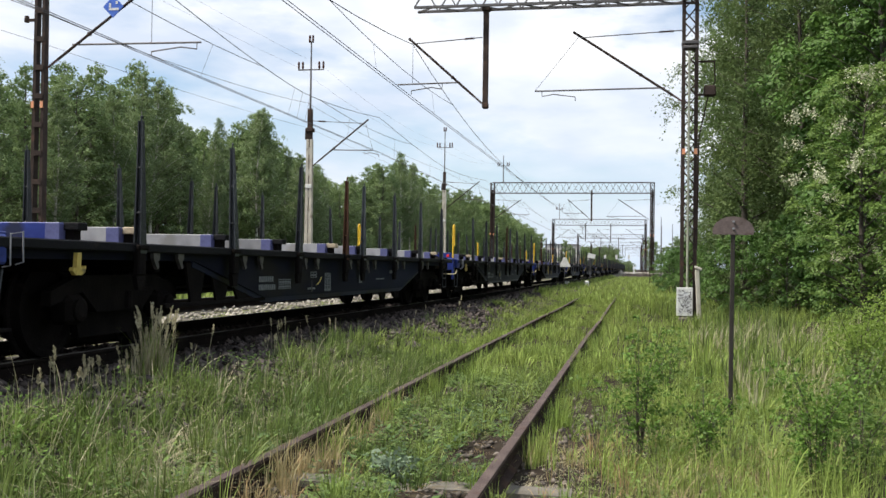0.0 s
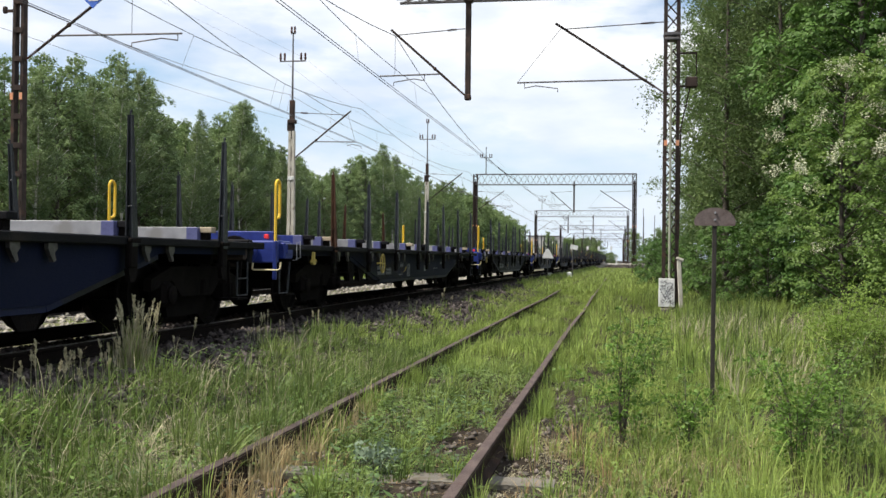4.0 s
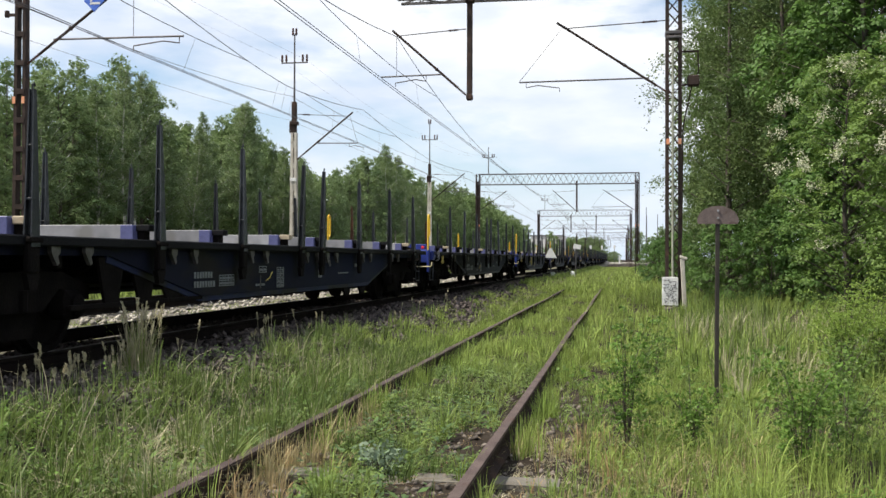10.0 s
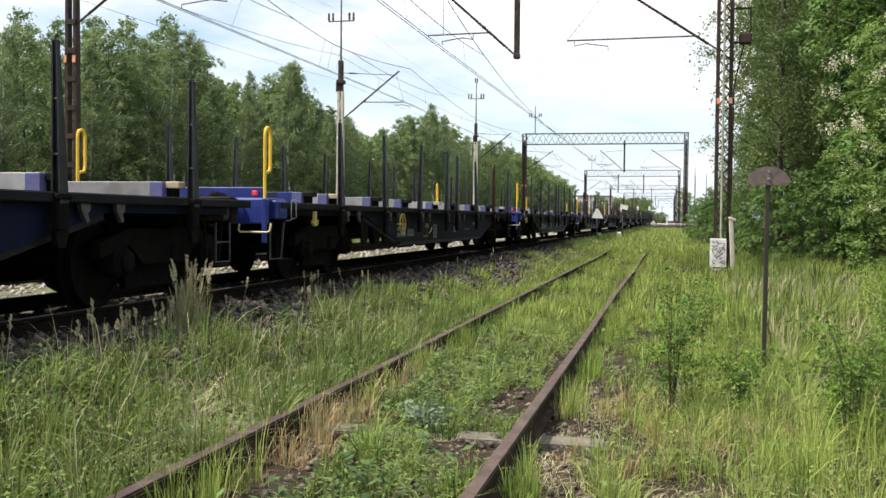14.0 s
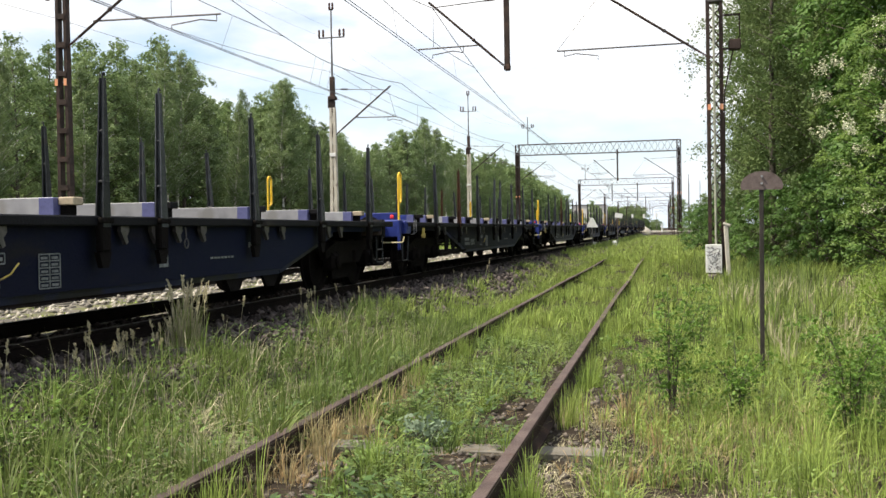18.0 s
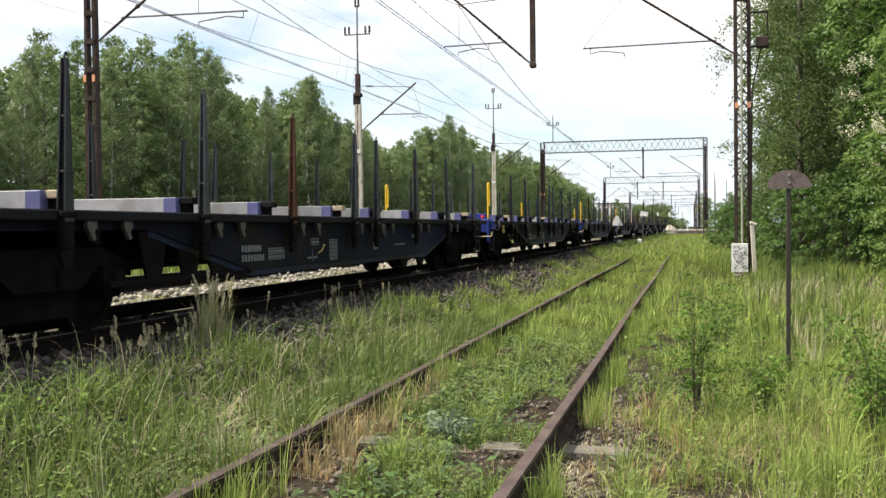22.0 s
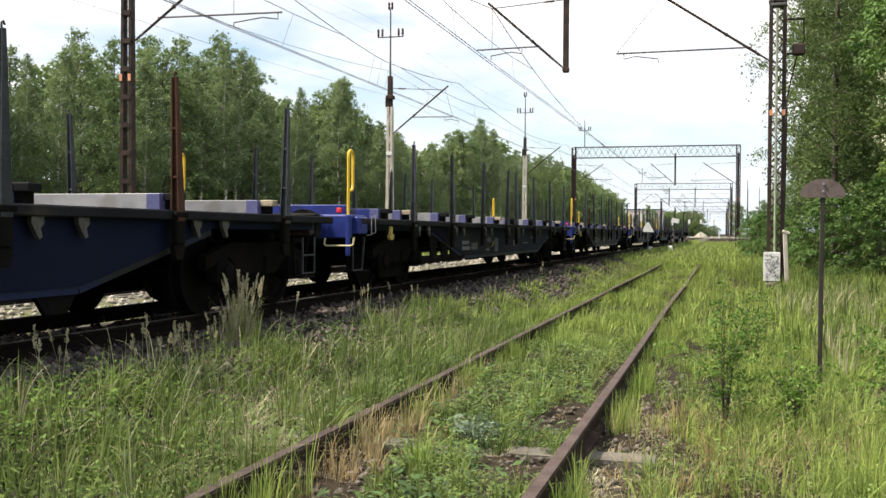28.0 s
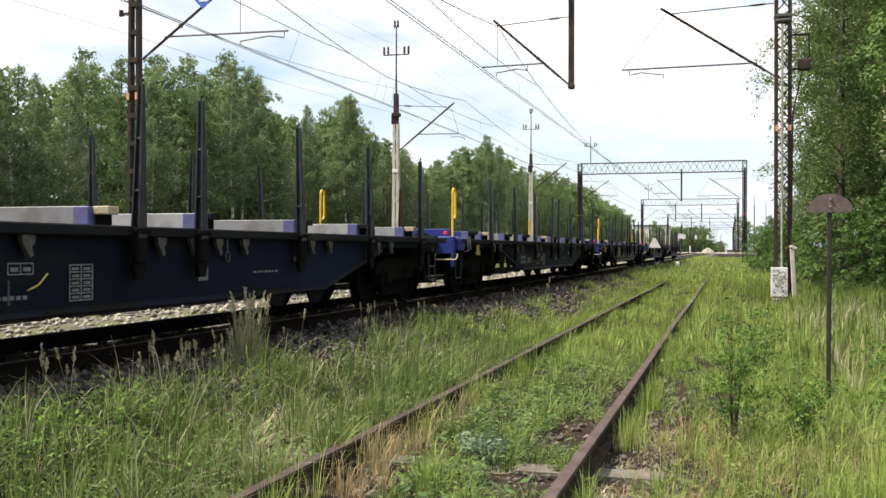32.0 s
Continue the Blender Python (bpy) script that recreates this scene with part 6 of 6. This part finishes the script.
# withered patches
tufts("straw_litter", spread_points(800, -0.8, 1.1, 3.8, 8.0, 1.1, keep=off_rails), 6, 0.06, 0.07, 0.0028, 3.0, M_GRASS_PALE, "fallen straw lying on the soil", 4)
tufts("straw_litter", spread_points(160, -2.3, -1.1, 3.8, 9, 1.1, keep=off_rails), 5, 0.06, 0.07, 0.0028, 3.0, M_GRASS_RED, "fallen straw lying inside the siding", 4)
tufts("dry_grass", spread_points(380, -0.85, 1.6, 3.7, 9, 1.1, keep=patchy(3.3, -0.35, 1.0)), 16, 0.10, 0.20, 0.0030, 1.4, M_GRASS_DRY, "dry straw-coloured grass", 4)
tufts("dry_grass", spread_points(26, -2.35, -1.9, 5.4, 7, 1.0), 12, 0.06, 0.20, 0.003, 0.7, M_GRASS_RED, "rust-coloured withered grass inside the siding", 3)
tufts("dry_grass", spread_points(22, -0.6, 0.0, 5.8, 8, 1.0), 10, 0.06, 0.28, 0.003, 0.8, M_GRASS_RED, "rust-coloured withered grass by the rail", 3)
tufts("dry_grass", spread_points(110, -3.6, -2.45, 4.6, 8, 1.0), 9, 0.07, 0.30, 0.003, 1.4, M_GRASS_PALE, "pale withered blades fallen over", 5)
tufts("dry_grass", spread_points(300, 1.0, 6.0, 10, 22, 1.0, keep=patchy(1.3, -0.3, 1.0)), 14, 0.15, 0.5, 0.006, 0.4, M_GRASS_PALE, "pale dry stalks before the trees", 3)
blades("meadow_grass", spread_points(30000, -10.0, -7.2, 8, 80, 1.3, keep=lambda x, y: clumpy(x, y, 1.3) > 0.25), 0.075, 0.014, 0.7, M_GRASS, "low weeds between the main tracks")
blades("meadow_grass", spread_points(14000, -22, -13.2, 14, 110, 1.4), 0.5, 0.04, 0.5, M_GRASS, "rank grass at the wood's edge")


def herbs(name, pts, h, leaf, per, mat, label):
    """Low broad-leaved weeds: rosettes of small leaves on each point."""
    n = len(pts)
    k = np.repeat(np.arange(n), per)
    m = n * per
    a = rng.uniform(0, 2 * np.pi, m)
    up = rng.random(m)
    rad = leaf * rng.uniform(0.6, 1.8, m)
    c = pts[k] + np.stack([np.cos(a) * rad, np.sin(a) * rad, h * up * rng.uniform(0.5, 1.2, m)], 1)
    d = np.stack([np.cos(a), np.sin(a), rng.uniform(-0.3, 0.6, m)], 1)
    s = np.stack([-np.sin(a), np.cos(a), rng.normal(0, 0.25, m)], 1)
    L = (leaf * rng.uniform(0.6, 1.3, m))[:, None]
    v = np.stack([c - d * L, c + s * L * 0.45, c + d * L, c - s * L * 0.45], 1).reshape(-1, 3)
    return tagged(new(name, soup(name, v, np.arange(4 * m).reshape(-1, 4), mat)), label, "weeds", kind="stuff")


herbs("weeds", spread_points(260, -2.2, -1.0, 4.0, 10, 1.1, keep=patchy(2.8, -0.4, 1.0)), 0.20, 0.034, 12, M_DARKLEAF, "larger dark-leaved weeds inside the siding")
herbs("weeds", spread_points(4200, -2.4, -0.85, 3.6, 14, 1.3, keep=patchy(2.2, 0.0, 1.1)), 0.12, 0.019, 12, M_HERB, "low broad-leaved weeds inside the siding")
herbs("weeds", spread_points(2400, -0.8, 3.5, 3.6, 14, 1.3, keep=patchy(1.7, -0.3, 1.1)), 0.20, 0.020, 14, M_HERB, "broad-leaved weeds on the verge")
herbs("weeds", spread_points(1200, -3.8, -2.5, 4, 14, 1.3), 0.22, 0.021, 12, M_HERB, "broad-leaved weeds in the grass")


herbs("weeds", spread_points(420, -4.3, -3.0, 4.4, 6.4, 1.0), 0.28, 0.020, 14, M_SAPLING, "dark leafy weeds at the foot of the bank")
herbs("weeds", spread_points(500, -4.2, -2.6, 7.5, 12.0, 1.0, keep=patchy(1.3, -0.4, 1.0)), 0.26, 0.020, 14, M_SAPLING, "dark leafy weeds in the grass between the tracks")


herbs("weeds", spread_points(700, -3.15, -2.46, 4.2, 10.5, 1.1, keep=patchy(1.9, -0.3, 1.0)), 0.22, 0.024, 13, M_DARKLEAF, "dark leafy weeds crowding the far rail's outer side")
tufts("dry_grass", spread_points(45, -3.4, -2.5, 4.4, 7.0, 1.0), 8, 0.08, 0.26, 0.0032, 1.7, M_GRASS_PALE, "pale dead stalks bent over the grass", 6)
herbs("weeds", spread_points(420, -2.33, -2.05, 4.4, 12.0, 1.2, keep=patchy(2.4, 0.0, 1.1)), 0.15, 0.019, 12, M_HERB, "leafy weeds crowding the far rail")
tufts("dry_grass", spread_points(70, -2.33, -2.1, 4.6, 10, 1.1), 9, 0.05, 0.24, 0.003, 0.6, M_GRASS_DRY, "straw-coloured tufts against the far rail", 3)


def plant(name, x, y, h, leaf, n, mat, label, spread, stems=5):
    """A single standing weed: stems with leaves."""
    t = thing(name, pose(x, y, float(ground_z(x, y)) - 0.01), label, "plant", "standing weeds")
    r = random.Random(int(x * 100 + y * 10))
    cs = []
    for i in range(stems):
        a = r.uniform(0, 6.28)
        q = spread * r.uniform(0.3, 1.0)
        tip = Vector((q * math.cos(a), q * math.sin(a), h * r.uniform(0.7, 1.05)))
        part("stem", Geo().tube([(0.02 * math.cos(a), 0.02 * math.sin(a), 0), tip * 0.5 + Vector((0, 0, 0.08 * h)), tip], 0.006, 5, 0.002), M_BARK, t)
        cs += [tuple(tip * u + Vector((0, 0, 0.06 * h * math.sin(math.pi * u)))) for u in np.linspace(0.12, 1, 7)]
    v, f = spray(np.array(cs), np.array(cs) + np.array([0, 0, 0.02]), np.zeros(len(cs)), max(1, n // len(cs)), spread * 0.16, leaf, True)
    part("foliage", soup("foliage", v, f, mat), None, t)
    return t


def sapling(x, y, h, width, stems, fronds, mat, label):
    """A young shoot: thin stems with feathered leaves."""
    t = thing("sapling", pose(x, y, float(ground_z(x, y)) - 0.01), label, "plant", "saplings on the verge")
    r = random.Random(int(x * 100 + y * 10))
    a0, a1 = [], []
    for i in range(stems):
        a = i * 2.4 + r.uniform(-0.4, 0.4)
        q = width * r.uniform(0.15, 0.75)
        tip = Vector((q * math.cos(a), q * math.sin(a), h * r.uniform(0.6, 1.05)))
        mid = tip * 0.5 + Vector((0, 0, 0.10 * h)) - Vector((tip.x, tip.y, 0)) * 0.2
        part("stem", Geo().tube([(0.015 * math.cos(a), 0.015 * math.sin(a), 0), mid, tip], 0.005, 5, 0.0015), M_BARK, t)
        for j in range(fronds):
            u = 0.14 + 0.86 * (j + r.random()) / fronds
            s = mid * 2 * u if u < 0.5 else mid.lerp(tip, 2 * u - 1)
            b = a + j * 2.1 + r.uniform(-0.5, 0.5)
            L = width * r.uniform(0.28, 0.62) * (1.15 - 0.6 * u)
            a0.append(tuple(s))
            a1.append(tuple(s + Vector((L * math.cos(b), L * math.sin(b), L * r.uniform(-0.1, 0.45)))))
    v, f = spray(np.array(a0), np.array(a1), np.full(len(a0), 0.25), 18, 0.010, 0.014, True, 0.8)
    part("foliage", soup("foliage", v, f, mat), None, t)
    return t


def lance_weed(x, y, h, stems, label):
    """Upright stems set all round with narrow pointed leaves."""
    t = thing("lance_weed", pose(x, y, float(ground_z(x, y)) - 0.01), label, "plant", "lance-leaved weeds")
    r = random.Random(int(x * 100 + y * 10))
    v = []
    for i in range(stems):
        a = r.uniform(0, 6.28)
        root = Vector((0.10 * r.uniform(-1, 1), 0.10 * r.uniform(-1, 1), 0))
        tip = root + Vector((0.06 * math.cos(a), 0.06 * math.sin(a), h * r.uniform(0.7, 1.05)))
        part("stem", Geo().tube([root, tip], 0.004, 5, 0.002), M_SAPLING, t)
        for j in range(22):
            p = root.lerp(tip, 0.15 + 0.85 * j / 21)
            b = j * 2.4 + a
            d = Vector((math.cos(b), math.sin(b), r.uniform(0.1, 0.8))).normalized()
            side = d.cross(Vector((0, 0, 1))).normalized()
            L = r.uniform(0.055, 0.085)
            v += [p, p + d * L * 0.45 + side * 0.008, p + d * L - Vector((0, 0, 0.012)), p + d * L * 0.45 - side * 0.008]
    part("foliage", soup("foliage", np.array([tuple(p) for p in v]), np.arange(len(v)).reshape(-1, 4), M_SAPLING), None, t)
    return t


sapling(0.03, 7.8, 1.0, 0.52, 9, 16, M_SAPLING, "airy feathered green sapling on the verge")
sapling(0.50, 7.7, 0.64, 0.42, 7, 13, M_SAPLING, "small leafy sapling beside the sign")
sapling(1.16, 7.0, 0.92, 0.54, 11, 17, M_SAPLING, "feathered sapling in the grass")
sapling(1.50, 7.3, 0.60, 0.42, 7, 13, M_LEAF_LOCUST, "low feathered sapling in the grass")
sapling(2.45, 12.0, 1.25, 0.80, 16, 24, M_LEAF_YOUNG, "bright yellow-green feathered young locust")
sapling(2.95, 12.6, 1.10, 0.70, 14, 22, M_LEAF_YOUNG, "bright yellow-green feathered young locust")
sapling(0.35, 11.5, 0.9, 0.4, 6, 12, M_LEAF_LOCUST, "airy feathered green sapling on the verge")
sapling(1.95, 9.6, 0.8, 0.5, 7, 13, M_LEAF_LOCUST, "low leafy sapling in the tall grass")
for x, y, h in ((1.12, 4.95, 0.34), (1.30, 5.1, 0.38), (1.46, 4.9, 0.32), (1.24, 4.7, 0.30), (1.62, 5.2, 0.36)):
    lance_weed(x, y, h, 6, "upright pale green weed with narrow pointed leaves")
plant("silver_weed", -1.60, 6.7, 0.20, 0.020, 420, M_GREYLEAF, "silvery pale-leaved weed between the rails", 0.20, 8)


def seed_heads(name, pts, h, label):
    """Tall stalks with feathery pale heads."""
    n = len(pts)
    lean = rng.normal(0, 0.17, (n, 2))
    hh = h * rng.uniform(0.5, 1.25, n)
    v, f = [], []
    for i in range(n):
        p = pts[i]
        top = p + np.array([lean[i, 0] * hh[i], lean[i, 1] * hh[i], hh[i]])
        g0 = len(v)
        s = np.array([0.003, 0, 0])
        v += [p - s, p + s, top + s * 0.5, top - s * 0.5]
        f.append((g0, g0 + 1, g0 + 2, g0 + 3))
        for k in range(30):
            u = 0.80 + 0.21 * k / 30
            c = p + (top - p) * u
            d = rng.normal(0, 1, 3) * np.array([1, 1, 0.4])
            d = d / np.linalg.norm(d) * 0.016 * (1.25 - u) * 2.6 + np.array([0, 0, 0.018])
            t = np.cross(d, rng.normal(0, 1, 3))
            t = t / np.linalg.norm(t) * 0.004
            g0 = len(v)
            v += [c - t, c + t, c + d + t, c + d - t]
            f.append((g0, g0 + 1, g0 + 2, g0 + 3))
    return tagged(new(name, soup(name, np.array(v), np.array(f), M_GRASS_PALE)), label, "grass", kind="stuff")


CLUMP = gathered(38, [(-4.5, 8.95)], 0.08, 0.11)
tufts("seed_grass", CLUMP, 9, 0.05, 0.50, 0.004, 0.3, M_GRASS_PALE, "upright clump of pale grass before the train", 3)
tufts("seed_grass", CLUMP, 7, 0.06, 0.48, 0.004, 0.35, M_GRASS, "green blades in the clump before the train", 3)
seed_heads("seed_grass", CLUMP, 0.62, "clump of tall pale seed-headed grass before the train")
seed_heads("seed_grass", np.concatenate([gathered(34, [(-4.6, 6.3), (-4.35, 6.9), (-4.35, 7.6), (-4.55, 8.1)]), gathered(18, [(-4.45, 10.2), (-4.3, 11.6), (-4.5, 12.4), (-4.25, 13.4)]), spread_points(14, -4.6, -3.7, 14, 26)]), 0.40, "scattered pale seed-headed grass beside the ballast")
seed_heads("seed_grass", spread_points(24, 1.0, 5.0, 9, 18), 0.5, "pale seed heads on the verge")


# ---- movement ----
SLACK = {0: 0.09, 1: -0.05, 2: -0.07, 3: -0.05, 4: 0.07, 5: 0.07, 6: -0.02, 8: 0.04, 9: -0.03, 10: -0.09, 12: 0.06, 13: -0.03}  # metres of coupling slack


def motions():
    """The train rolls towards the camera, slowly gathering speed."""
    for k, w in enumerate(WAGONS):
        rows = []
        for i in range(0, 17):
            t = 2.0 * i
            y = 16.03 - 8.04105 * t - 0.006458 * t * t - 0.00010244 * t ** 3 + 19.9 * (k - 1) + SLACK.get(k - 1, 0.0)
            rows.append((t, along(MAIN_1, y, TOP_MAIN)))
        walk(w, rows)
        # the wheels turn as they roll, tread radius 0.46
        for bogie_part in w.children:
            if bogie_part.name.startswith("bogie"):
                for wheels in bogie_part.children:
                    if wheels.name.startswith("wheelset"):
                        x, y, z = wheels.location
                        turns = []
                        for i in range(428):
                            t = min(32.0, 0.075 * i)
                            turns.append((t, pose(x, y, z, math.degrees((8.04105 * t + 0.006458 * t * t + 0.00010244 * t ** 3) / 0.46))))
                        walk(wheels, turns)


motions()
